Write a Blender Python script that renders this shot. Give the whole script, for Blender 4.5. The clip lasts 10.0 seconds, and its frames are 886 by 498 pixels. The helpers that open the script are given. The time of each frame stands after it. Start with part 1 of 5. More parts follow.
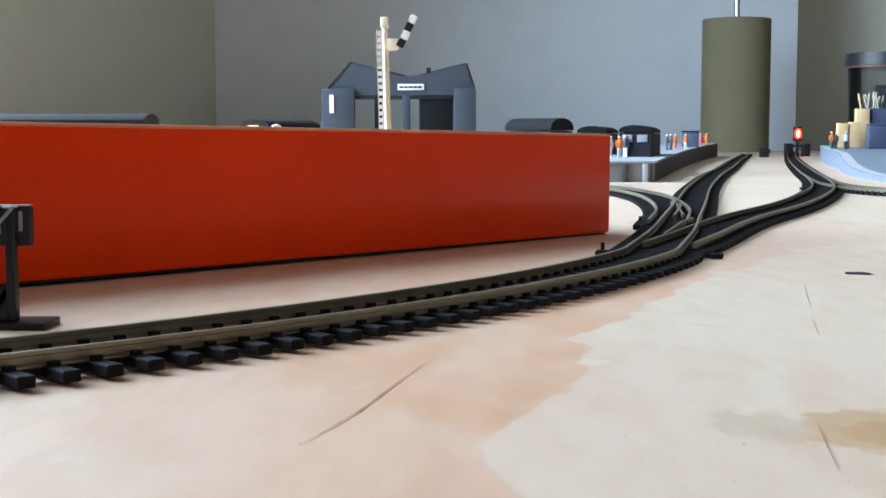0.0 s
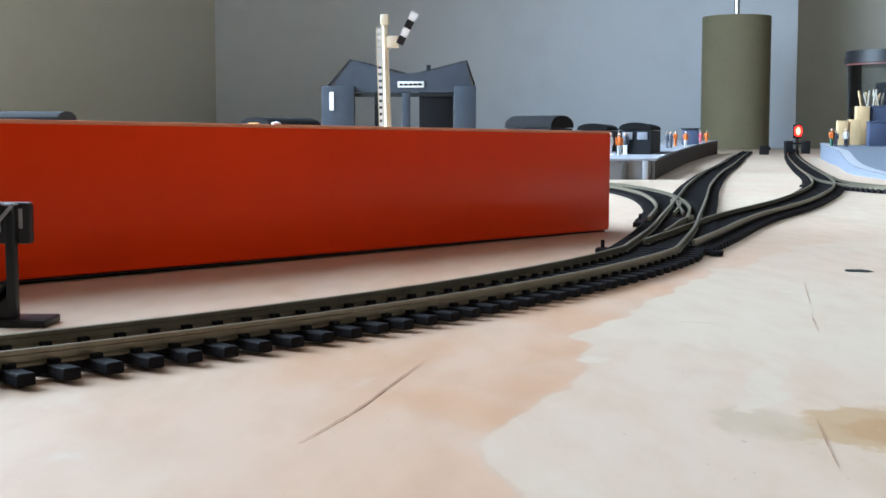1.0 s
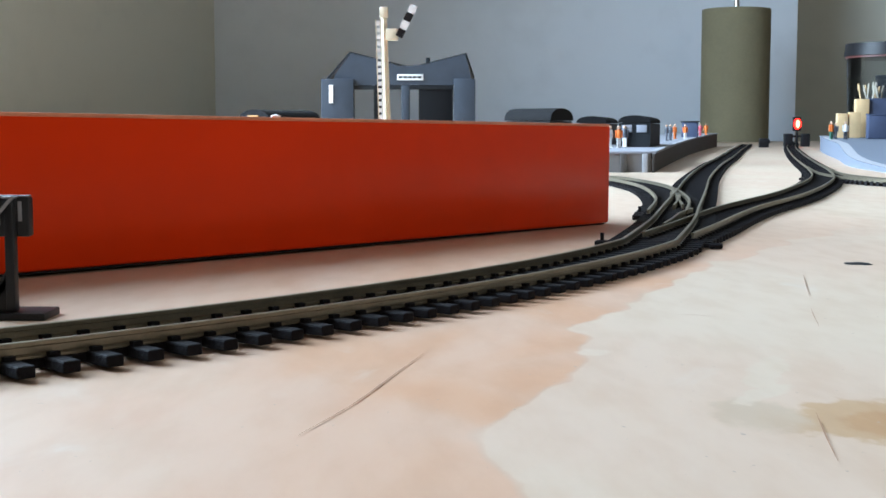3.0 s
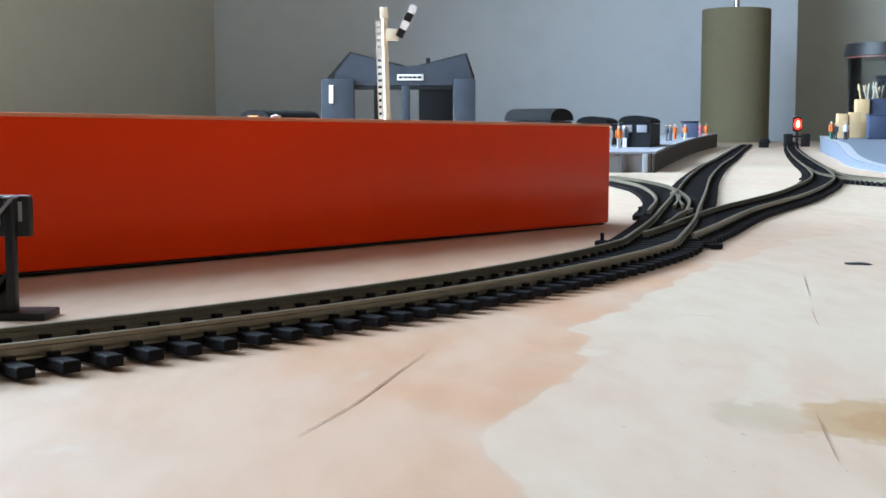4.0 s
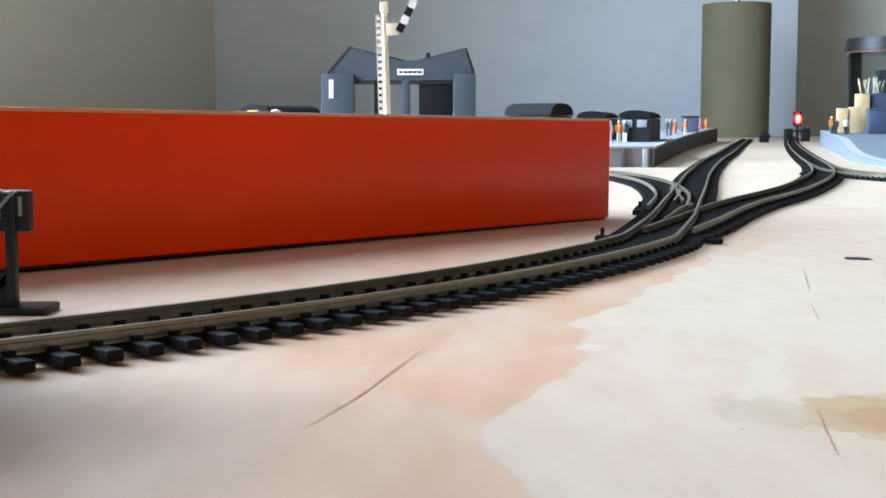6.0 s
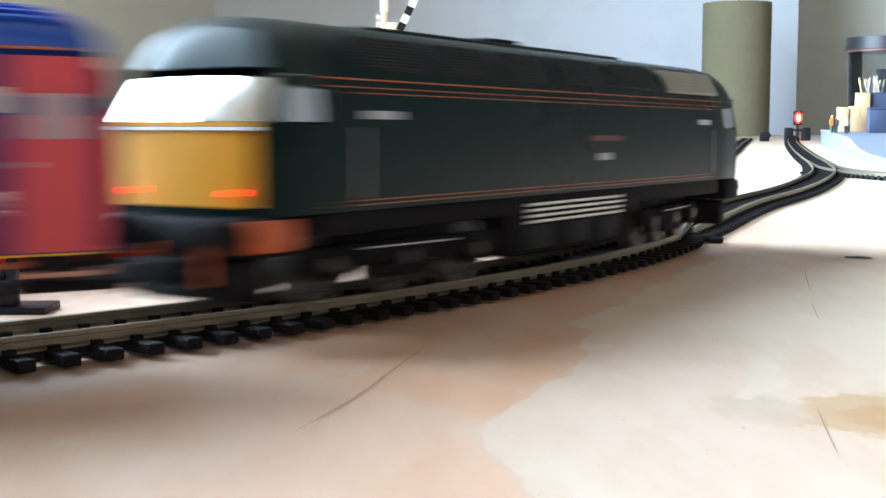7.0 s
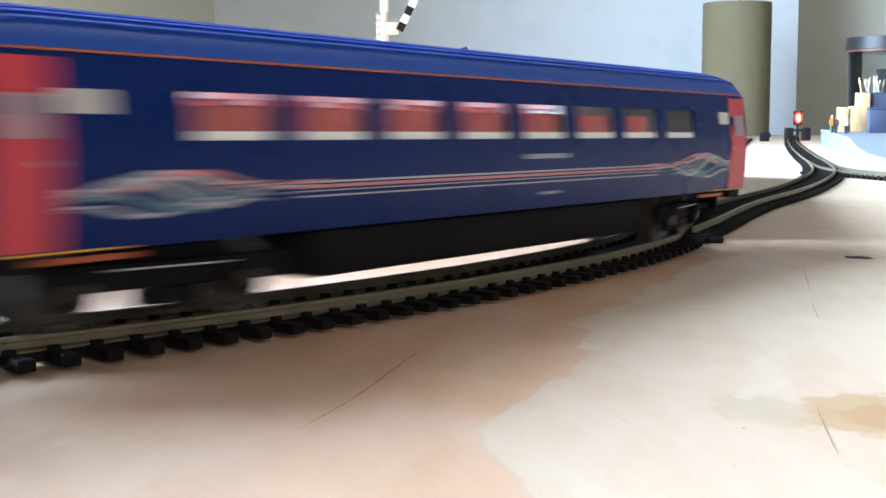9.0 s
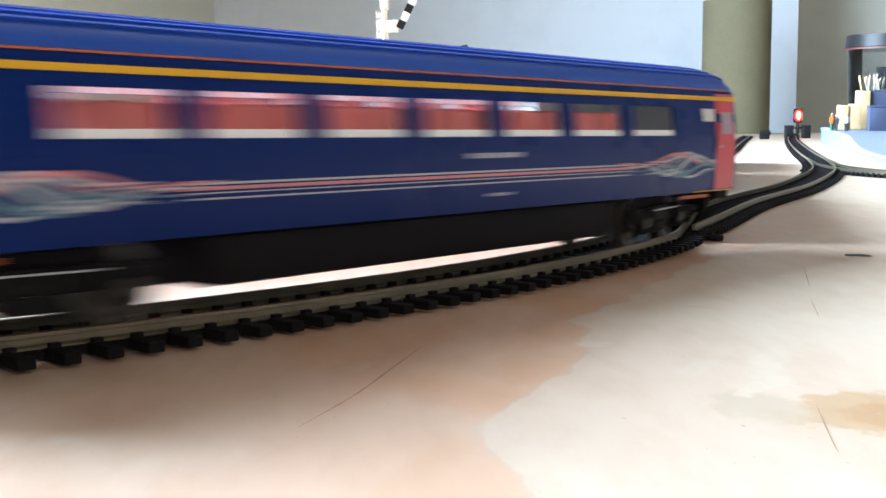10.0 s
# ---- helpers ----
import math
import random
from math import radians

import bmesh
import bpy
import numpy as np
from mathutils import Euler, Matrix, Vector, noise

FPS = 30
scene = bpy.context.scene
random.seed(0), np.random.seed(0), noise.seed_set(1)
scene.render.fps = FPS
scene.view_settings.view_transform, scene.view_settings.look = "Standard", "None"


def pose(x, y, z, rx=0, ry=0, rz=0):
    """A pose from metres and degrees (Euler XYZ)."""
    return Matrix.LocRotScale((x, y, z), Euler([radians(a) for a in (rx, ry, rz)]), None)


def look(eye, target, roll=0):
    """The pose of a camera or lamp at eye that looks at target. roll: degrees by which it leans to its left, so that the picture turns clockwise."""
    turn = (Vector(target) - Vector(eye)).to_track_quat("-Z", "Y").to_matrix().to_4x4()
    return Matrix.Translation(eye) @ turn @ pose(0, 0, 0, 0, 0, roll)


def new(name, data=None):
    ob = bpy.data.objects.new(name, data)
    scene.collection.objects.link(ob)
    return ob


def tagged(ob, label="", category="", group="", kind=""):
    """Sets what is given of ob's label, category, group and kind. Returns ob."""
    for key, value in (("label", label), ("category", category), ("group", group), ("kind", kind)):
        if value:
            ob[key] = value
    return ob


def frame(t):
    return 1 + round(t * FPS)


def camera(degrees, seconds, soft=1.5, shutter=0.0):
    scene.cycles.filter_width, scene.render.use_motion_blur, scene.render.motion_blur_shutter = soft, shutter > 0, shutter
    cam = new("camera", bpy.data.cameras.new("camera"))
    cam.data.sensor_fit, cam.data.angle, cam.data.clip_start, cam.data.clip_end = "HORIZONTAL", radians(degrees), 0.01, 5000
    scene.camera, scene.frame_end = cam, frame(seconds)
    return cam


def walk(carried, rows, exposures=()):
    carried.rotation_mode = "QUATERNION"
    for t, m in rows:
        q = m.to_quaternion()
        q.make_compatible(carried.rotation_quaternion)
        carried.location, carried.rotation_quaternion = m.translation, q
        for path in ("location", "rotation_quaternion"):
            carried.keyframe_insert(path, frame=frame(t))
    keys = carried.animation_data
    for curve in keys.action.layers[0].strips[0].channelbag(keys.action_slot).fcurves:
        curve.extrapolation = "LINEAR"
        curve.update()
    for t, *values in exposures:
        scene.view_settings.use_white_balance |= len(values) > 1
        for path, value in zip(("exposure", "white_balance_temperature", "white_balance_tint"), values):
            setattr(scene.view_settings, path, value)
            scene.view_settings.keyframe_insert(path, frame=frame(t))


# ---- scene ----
# ---- camera ----
cam = camera(38.0, 10.0, soft=1.6, shutter=0.9)
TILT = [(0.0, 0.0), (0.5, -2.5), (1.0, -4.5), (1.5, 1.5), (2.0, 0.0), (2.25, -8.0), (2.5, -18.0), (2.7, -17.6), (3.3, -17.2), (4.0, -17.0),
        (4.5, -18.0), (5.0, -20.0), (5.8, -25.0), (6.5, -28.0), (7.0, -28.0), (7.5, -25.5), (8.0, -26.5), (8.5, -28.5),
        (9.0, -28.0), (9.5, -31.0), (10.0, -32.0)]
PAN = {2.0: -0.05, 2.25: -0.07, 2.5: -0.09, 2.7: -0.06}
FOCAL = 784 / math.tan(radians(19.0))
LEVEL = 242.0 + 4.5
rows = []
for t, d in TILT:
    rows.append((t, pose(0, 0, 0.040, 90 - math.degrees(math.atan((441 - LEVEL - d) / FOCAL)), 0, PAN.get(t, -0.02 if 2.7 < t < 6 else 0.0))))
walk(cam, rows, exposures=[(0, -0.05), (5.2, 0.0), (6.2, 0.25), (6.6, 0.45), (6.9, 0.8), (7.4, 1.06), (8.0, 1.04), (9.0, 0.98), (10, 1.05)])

# ---- light: a tall window in the left wall, its daylight, and an added warm fill ----
world = bpy.data.worlds.new("world")
scene.world = world
world.use_nodes = True
wn = world.node_tree.nodes
sky = wn.new("ShaderNodeTexSky")
sky.sky_type, sky.sun_disc = "NISHITA", False
sky.sun_elevation, sky.sun_rotation = radians(35), radians(120)
world.node_tree.links.new(sky.outputs[0], wn["Background"].inputs[0])
wn["Background"].inputs[1].default_value = 0.12
sun = new("sun", bpy.data.lights.new("sun", "SUN"))
sun.data.energy, sun.data.angle, sun.data.color = 1.0, radians(12), (1, 0.96, 0.9)
sun.matrix_world = look((3, -2, 4), (0, 0, 0))


def window_light(name, place, target, w, h, power, color, spread=155):
    ob = new(name, bpy.data.lights.new(name, "AREA"))
    ob.data.shape, ob.data.size, ob.data.size_y = "RECTANGLE", w, h
    ob.data.energy, ob.data.color, ob.data.spread = power, color, radians(spread)
    ob.matrix_world = look(place, target)
    return ob


window_light("window_daylight", (-1.262, 1.40, 0.88), (0, 1.40, 0.50), 2.20, 1.3, 152, (0.60, 0.79, 1.0), 138)
# Added warm fill from behind the camera, for surfaces that face it.
window_light("rear_fill_light", (1.0, -1.98, 0.95), (1.0, 0, 0.95), 1.5, 1.2, 4.8, (1.0, 0.78, 0.55))

# ---- materials ----


def lin(c):
    return tuple(v if isinstance(v, float) else (v / 255) ** 2.2 for v in c)


def mat(name, color, rough=0.5, metal=0.0, vary=0.12, scale=60.0, bump=0.0, bscale=None, coat=0.0, emit=None, power=0.0, spec=0.5, fine=0.06):
    m = bpy.data.materials.new(name)
    m.use_nodes = True
    nt = m.node_tree
    b = nt.nodes["Principled BSDF"]
    b.inputs["Base Color"].default_value = (*color, 1)
    b.inputs["Roughness"].default_value = rough
    b.inputs["Metallic"].default_value = metal
    b.inputs["Coat Weight"].default_value = coat
    b.inputs["Specular IOR Level"].default_value = spec
    co = nt.nodes.new("ShaderNodeTexCoord")
    if vary:
        n1 = nt.nodes.new("ShaderNodeTexNoise")
        n1.inputs["Scale"].default_value, n1.inputs["Detail"].default_value = scale, 6
        n2 = nt.nodes.new("ShaderNodeTexNoise")
        n2.inputs["Scale"].default_value, n2.inputs["Detail"].default_value = scale * 9, 3
        nt.links.new(co.outputs["Object"], n1.inputs["Vector"])
        nt.links.new(co.outputs["Object"], n2.inputs["Vector"])
        add = nt.nodes.new("ShaderNodeMath")
        add.operation = "MULTIPLY_ADD"
        add.inputs[1].default_value = fine / max(vary, 1e-4)
        nt.links.new(n2.outputs["Fac"], add.inputs[0])
        nt.links.new(n1.outputs["Fac"], add.inputs[2])
        mp = nt.nodes.new("ShaderNodeMapRange")
        mp.inputs["From Min"].default_value, mp.inputs["From Max"].default_value = 0.3, 1.0
        mp.inputs["To Min"].default_value, mp.inputs["To Max"].default_value = 1 - vary, 1 + vary
        nt.links.new(add.outputs[0], mp.inputs["Value"])
        hs = nt.nodes.new("ShaderNodeHueSaturation")
        hs.inputs["Color"].default_value = (*color, 1)
        nt.links.new(mp.outputs[0], hs.inputs["Value"])
        nt.links.new(hs.outputs[0], b.inputs["Base Color"])
        mr = nt.nodes.new("ShaderNodeMapRange")
        mr.inputs["To Min"].default_value, mr.inputs["To Max"].default_value = max(rough - 0.08, 0.02), min(rough + 0.1, 1)
        nt.links.new(n1.outputs["Fac"], mr.inputs["Value"])
        nt.links.new(mr.outputs[0], b.inputs["Roughness"])
    if bump:
        n3 = nt.nodes.new("ShaderNodeTexNoise")
        n3.inputs["Scale"].default_value, n3.inputs["Detail"].default_value = bscale or scale * 6, 4
        nt.links.new(co.outputs["Object"], n3.inputs["Vector"])
        bp = nt.nodes.new("ShaderNodeBump")
        bp.inputs["Strength"].default_value, bp.inputs["Distance"].default_value = bump, 0.0005
        nt.links.new(n3.outputs["Fac"], bp.inputs["Height"])
        nt.links.new(bp.outputs[0], b.inputs["Normal"])
    if emit:
        b.inputs["Emission Color"].default_value = (*emit, 1)
        b.inputs["Emission Strength"].default_value = power
    return m


def plywood():
    m = bpy.data.materials.new("birch_plywood")
    m.use_nodes = True
    nt = m.node_tree
    b = nt.nodes["Principled BSDF"]
    co = nt.nodes.new("ShaderNodeTexCoord")

    def noise_at(scale, stretch, detail=5, turn=0.0, shift=(0, 0, 0), dist=0.0):
        mp = nt.nodes.new("ShaderNodeMapping")
        mp.inputs["Scale"].default_value = stretch
        mp.inputs["Rotation"].default_value = (0, 0, turn)
        mp.inputs["Location"].default_value = shift
        nt.links.new(co.outputs["Object"], mp.inputs["Vector"])
        n = nt.nodes.new("ShaderNodeTexNoise")
        n.inputs["Scale"].default_value, n.inputs["Detail"].default_value = scale, detail
        n.inputs["Distortion"].default_value = dist
        nt.links.new(mp.outputs[0], n.inputs["Vector"])
        return n.outputs["Fac"]

    def ramp(fac, lo, hi):
        r = nt.nodes.new("ShaderNodeMapRange")
        r.interpolation_type = "SMOOTHSTEP"
        r.inputs["From Min"].default_value, r.inputs["From Max"].default_value = lo, hi
        nt.links.new(fac, r.inputs["Value"])
        return r.outputs[0]

    def mix(fac, a, c, blend="MIX"):
        x = nt.nodes.new("ShaderNodeMix")
        x.data_type, x.blend_type = "RGBA", blend
        if isinstance(fac, float):
            x.inputs["Factor"].default_value = fac
        else:
            nt.links.new(fac, x.inputs["Factor"])
        for v, s in ((a, x.inputs["A"]), (c, x.inputs["B"])):
            if isinstance(v, tuple):
                s.default_value = (*v, 1)
            else:
                nt.links.new(v, s)
        return x.outputs["Result"]

    big = noise_at(9.0, (1.0, 0.45, 1.0), 6, 0.35, (0.3, 0.12, 0), 0.6)
    wob = noise_at(55.0, (1.0, 0.6, 1.0), 5, 0.3, (0.9, 0.1, 0))

    fine_wob = noise_at(260.0, (1.0, 0.7, 1.0), 5, 0.8, (0.4, 0.7, 0), 0.0)

    def patch(x, y, rx, ry, turn, edge, ragged, rim=None):
        """A mask with a ragged rim round one spot of the board."""
        mp = nt.nodes.new("ShaderNodeMapping")
        mp.vector_type = "TEXTURE"
        mp.inputs["Location"].default_value = (x, y, 0)
        mp.inputs["Rotation"].default_value = (0, 0, turn)
        mp.inputs["Scale"].default_value = (rx, ry, 1e3)
        nt.links.new(co.outputs["Object"], mp.inputs["Vector"])
        ln = nt.nodes.new("ShaderNodeVectorMath")
        ln.operation = "LENGTH"
        nt.links.new(mp.outputs[0], ln.inputs[0])
        ad = nt.nodes.new("ShaderNodeMath")
        ad.operation = "MULTIPLY_ADD"
        ad.inputs[1].default_value = ragged
        nt.links.new(rim or wob, ad.inputs[0])
        nt.links.new(ln.outputs["Value"], ad.inputs[2])
        return ramp(ad.outputs[0], 1 + ragged * 0.5 + edge, 1 + ragged * 0.5)

    def calc(op, a, c, d=None):
        n = nt.nodes.new("ShaderNodeMath")
        n.operation = op
        for v, i in zip((a, c, d), n.inputs):
            if isinstance(v, (int, float)):
                i.default_value = v
            elif v is not None:
                nt.links.new(v, i)
        return n.outputs[0]

    meander = noise_at(46.0, (1.0, 0.7, 1.0), 1, 0.3, (0.9, 0.1, 0))

    # the reddish heartwood veneer ends along a ragged curved line
    xyz = nt.nodes.new("ShaderNodeSeparateXYZ")
    nt.links.new(co.outputs["Object"], xyz.inputs[0])
    dy = calc("SUBTRACT", xyz.outputs["Y"], 0.13)
    rim_x = calc("MULTIPLY_ADD", calc("MULTIPLY", dy, dy), 0.75, calc("MULTIPLY_ADD", dy, 0.13, 0.0040))
    inside = calc("SUBTRACT", rim_x, xyz.outputs["X"])
    inside = calc("MULTIPLY_ADD", calc("SUBTRACT", meander, 0.5), 0.030, calc("ADD", inside, 0.0015))
    inside = calc("MULTIPLY_ADD", calc("SUBTRACT", fine_wob, 0.5), 0.0022, inside)
    heart = ramp(inside, -0.0006, 0.0014)
    fade = ramp(calc("MULTIPLY_ADD", wob, 0.10, xyz.outputs["X"]), -0.075, 0.055)
    far_fade = ramp(xyz.outputs["Y"], 0.62, 0.30)
    heart = calc("MULTIPLY", calc("MULTIPLY", heart, fade), far_fade)
    deep = ramp(noise_at(26.0, (1.0, 0.5, 1.0), 6, 0.5, (0.6, 0.2, 0), 0.8), 0.36, 0.64)
    base = mix(ramp(big, 0.44, 0.58), (0.61, 0.455, 0.345), (0.62, 0.49, 0.375))
    rim = calc("MULTIPLY", calc("MULTIPLY", ramp(inside, -0.0005, 0.0002), ramp(inside, 0.0014, 0.0003)), far_fade)
    base = mix(heart, base, mix(deep, (0.61, 0.405, 0.29), (0.59, 0.34, 0.21)))
    base = mix(calc("MULTIPLY", rim, 0.25), base, (0.50, 0.31, 0.21))
    base = mix(patch(0.0545, 0.1630, 0.0080, 0.0105, -0.5, 0.35, 1.5, fine_wob), base, (0.50, 0.325, 0.19))
    base = mix(patch(0.0570, 0.1600, 0.0050, 0.0060, -0.3, 0.5, 1.5, fine_wob), base, (0.46, 0.27, 0.14))
    base = mix(patch(0.0415, 0.1660, 0.0040, 0.0070, 0.0, 0.8, 1.6, fine_wob), base, (0.52, 0.39, 0.28))
    base = mix(patch(0.0500, 0.1960, 0.0022, 0.0120, -0.35, 0.5, 2.6, fine_wob), base, (0.618, 0.49, 0.375))
    base = mix(patch(0.0455, 0.1800, 0.0020, 0.0060, -0.55, 0.5, 2.6, fine_wob), base, (0.618, 0.49, 0.375))
    base = mix(patch(0.0255, 0.2150, 0.0024, 0.0026, 0.0, 0.5, 1.6, fine_wob), base, (0.64, 0.51, 0.40))
    tan = noise_at(14.0, (1.0, 0.4, 1.0), 5, 0.2, (1.7, 0.4, 0))
    base = mix(ramp(tan, 0.62, 0.85), base, (0.47, 0.33, 0.22))
    grain = noise_at(160.0, (1.0, 0.3, 1.0), 6, 0.9)
    base = mix(ramp(grain, 0.35, 0.75), base, mix(1.0, base, (0.92, 0.88, 0.84), "MULTIPLY"))
    scuff = noise_at(60.0, (1.0, 0.5, 1.0), 8, 0.9, (0.2, 0.8, 0), 1.2)
    base = mix(ramp(scuff, 0.60, 0.90), base, (0.62, 0.52, 0.43))
    fleck = noise_at(900.0, (1.0, 0.5, 1.0), 2)
    base = mix(ramp(fleck, 0.72, 0.80), base, (0.42, 0.31, 0.24))
    nt.links.new(base, b.inputs["Base Color"])
    b.inputs["Roughness"].default_value = 0.5
    bp = nt.nodes.new("ShaderNodeBump")
    bp.inputs["Strength"].default_value, bp.inputs["Distance"].default_value = 0.25, 0.0004
    nt.links.new(grain, bp.inputs["Height"])
    nt.links.new(bp.outputs[0], b.inputs["Normal"])
    return m


def glass(name, color=(0.75, 0.8, 0.85), alpha=0.6, rough=0.05):
    m = bpy.data.materials.new(name)
    m.use_nodes = True
    nt = m.node_tree
    out = nt.nodes["Material Output"]
    nt.nodes.remove(nt.nodes["Principled BSDF"])
    tr = nt.nodes.new("ShaderNodeBsdfTransparent")
    tr.inputs[0].default_value = (*color, 1)
    gl = nt.nodes.new("ShaderNodeBsdfGlossy")
    gl.inputs["Roughness"].default_value = rough
    fr = nt.nodes.new("ShaderNodeFresnel")
    fr.inputs[0].default_value = 1.5
    mx = nt.nodes.new("ShaderNodeMixShader")
    nt.links.new(fr.outputs[0], mx.inputs[0])
    nt.links.new(tr.outputs[0], mx.inputs[1])
    nt.links.new(gl.outputs[0], mx.inputs[2])
    nt.links.new(mx.outputs[0], out.inputs[0])
    return m


PLY = plywood()
# The daylight's blue is put into the north wall's paint.
WALL = mat("blue_tint_wall", (0.78, 0.83, 0.89), 0.75, vary=0.06, scale=1.2, bump=0.15, bscale=300)
# The same wall tinted olive, for where blue daylight hardly falls.
WALL_WARM = mat("warm_tint_wall", (0.79, 0.775, 0.67), 0.75, vary=0.06, scale=1.2, bump=0.15, bscale=300)
# Out-of-view walls, made dark to cut the light they bounce.
WALL_DIM = mat("low_bounce_wall", (0.17, 0.15, 0.13), 0.8, vary=0.06, scale=1.2)
# Unseen ceiling, colour lowered and warmed so its bounced light is weaker.
CEIL = mat("dim_warm_ceiling", (0.33, 0.29, 0.24), 0.8, vary=0.04, scale=2)
CARPET = mat("floor_carpet", (0.16, 0.13, 0.11), 0.95, vary=0.2, scale=30)
WHITE = mat("white_gloss_paint", (0.78, 0.78, 0.76), 0.35, vary=0.04, scale=8)
BLACK = mat("black_plastic", (0.012, 0.012, 0.014), 0.42, vary=0.3, scale=300, spec=0.3)
SLEEPER = mat("sleeper_plastic", (0.010, 0.0088, 0.0105), 0.7, vary=0.35, scale=260, bump=0.4, spec=0.12)
STEEL = mat("nickel_rail", (0.25, 0.215, 0.155), 0.40, 0.85, vary=0.25, scale=140, fine=0.12)
RED = mat("red_gloss_box", (0.95, 0.052, 0.003), 0.30, vary=0.12, scale=9, fine=0.03, spec=0.18, bump=0.03, bscale=14)
REDEDGE = mat("worn_red_edge", (0.82, 0.30, 0.17), 0.5, vary=0.25, scale=80)
PLAT = mat("platform_grey", (0.28, 0.29, 0.33), 0.75, vary=0.12, scale=30, bump=0.3)
PLATSIDE = mat("platform_brick_grey", (0.085, 0.075, 0.07), 0.85, vary=0.3, scale=120, bump=0.5)
PLATEND = mat("platform_end_card", (0.20, 0.19, 0.19), 0.8, vary=0.12, scale=40)
PALEEDGE = mat("platform_white_edge", (0.40, 0.41, 0.45), 0.6, vary=0.08, scale=60)
PLATBLUE = mat("platform_pale_blue", (0.155, 0.18, 0.228), 0.7, vary=0.08, scale=30)
GREYB = mat("building_grey", (0.045, 0.055, 0.072), 0.65, vary=0.2, scale=60, bump=0.3, spec=0.3)
GREYD = mat("building_dark", (0.018, 0.020, 0.023), 0.65, vary=0.25, scale=70, spec=0.2)
CREAM = mat("cream_post", (0.74, 0.66, 0.50), 0.5, vary=0.08, scale=120)
PAPER = mat("white_label", (0.8, 0.8, 0.8), 0.6, vary=0.05, scale=200)
OLIVE = mat("olive_fabric", (0.20, 0.175, 0.105), 0.9, vary=0.12, scale=14, bump=0.5, bscale=900)
CHROME = mat("chrome", (0.75, 0.75, 0.76), 0.15, 1.0, vary=0.05, scale=50)
WOODY = mat("pale_wood", (0.62, 0.43, 0.23), 0.6, vary=0.15, scale=60)
NAVY = mat("navy_card", (0.045, 0.06, 0.11), 0.6, vary=0.15, scale=60)
LENSGLOW = mat("red_lens_glow", (0.5, 0.01, 0.01), 0.3, vary=0, emit=(1.0, 0.008, 0.005), power=14)
LAMPCORE = mat("lit_red_core", (0.8, 0.3, 0.2), 0.3, vary=0, emit=(1.0, 0.10, 0.05), power=18)
ORANGE = mat("orange_paint", (0.75, 0.18, 0.03), 0.55, vary=0.1, scale=200)
SKIN = mat("figure_tan_paint", (0.55, 0.36, 0.26), 0.6, vary=0.1, scale=200)
DARKC = mat("figure_dark_paint", (0.05, 0.055, 0.07), 0.6, vary=0.2, scale=200)
PALEC = mat("figure_pale_paint", (0.7, 0.68, 0.66), 0.6, vary=0.1, scale=200)
YELLOW = mat("warning_yellow", (0.64, 0.275, 0.006), 0.4, vary=0.05, scale=80)
SCRATCH = mat("scratch_dark", (0.40, 0.23, 0.14), 0.8, vary=0.3, scale=200)
WINGLASS = glass("window_glass", (0.9, 0.95, 0.95))

# ---- mesh helpers ----


def mesh_ob(name, bm, material, parent=None, label="", smooth=False):
    me = bpy.data.meshes.new(name)
    bmesh.ops.recalc_face_normals(bm, faces=bm.faces)
    bm.to_mesh(me)
    bm.free()
    me.materials.append(material)
    me.polygons.foreach_set("use_smooth", [True] * len(me.polygons))
    if not smooth:
        me.set_sharp_from_angle(angle=radians(32))
    ob = new(name, me)
    if parent:
        ob.parent = parent
    if label:
        ob["label"] = label
    return ob


def part(name, bm, material, parent, label="", smooth=False):
    return mesh_ob(name, bm, material, parent, label, smooth)


def empty(name, m=None, label="", category="", group="", kind=""):
    ob = new(name)
    ob.empty_display_size = 0.01
    if m is not None:
        ob.matrix_world = m
    return tagged(ob, label, category, group, kind)


def box(bm, x0, x1, y0, y1, z0, z1, bevel=0.0, m=None):
    r = bmesh.ops.create_cube(bm, size=1.0)
    vs = r["verts"]
    for v in vs:
        v.co = Vector((x0 + (v.co.x + 0.5) * (x1 - x0), y0 + (v.co.y + 0.5) * (y1 - y0), z0 + (v.co.z + 0.5) * (z1 - z0)))
    if bevel:
        es = list({e for v in vs for e in v.link_edges})
        r = bmesh.ops.bevel(bm, geom=es, offset=bevel, segments=2, affect="EDGES", profile=0.5)
        vs = list({v for f in r["faces"] for v in f.verts})
    if m is not None:
        bmesh.ops.transform(bm, matrix=m, verts=vs)
    return bm


def bx(*a, **k):
    return box(bmesh.new(), *a, **k)


def cyl(bm, x, y, z0, z1, r0, r1=None, n=24, axis="z", cap=True):
    r1 = r0 if r1 is None else r1
    rings = []
    for z, r in ((z0, r0), (z1, r1)):
        ring = []
        for i in range(n):
            a = 2 * math.pi * i / n
            p = (r * math.cos(a), r * math.sin(a))
            if axis == "z":
                co = (x + p[0], y + p[1], z)
            elif axis == "x":
                co = (z, x + p[0], y + p[1])
            else:
                co = (x + p[0], z, y + p[1])
            ring.append(bm.verts.new(co))
        rings.append(ring)
    for i in range(n):
        bm.faces.new((rings[0][i], rings[0][(i + 1) % n], rings[1][(i + 1) % n], rings[1][i]))
    if cap:
        bm.faces.new(rings[0][::-1])
        bm.faces.new(rings[1])
    return bm


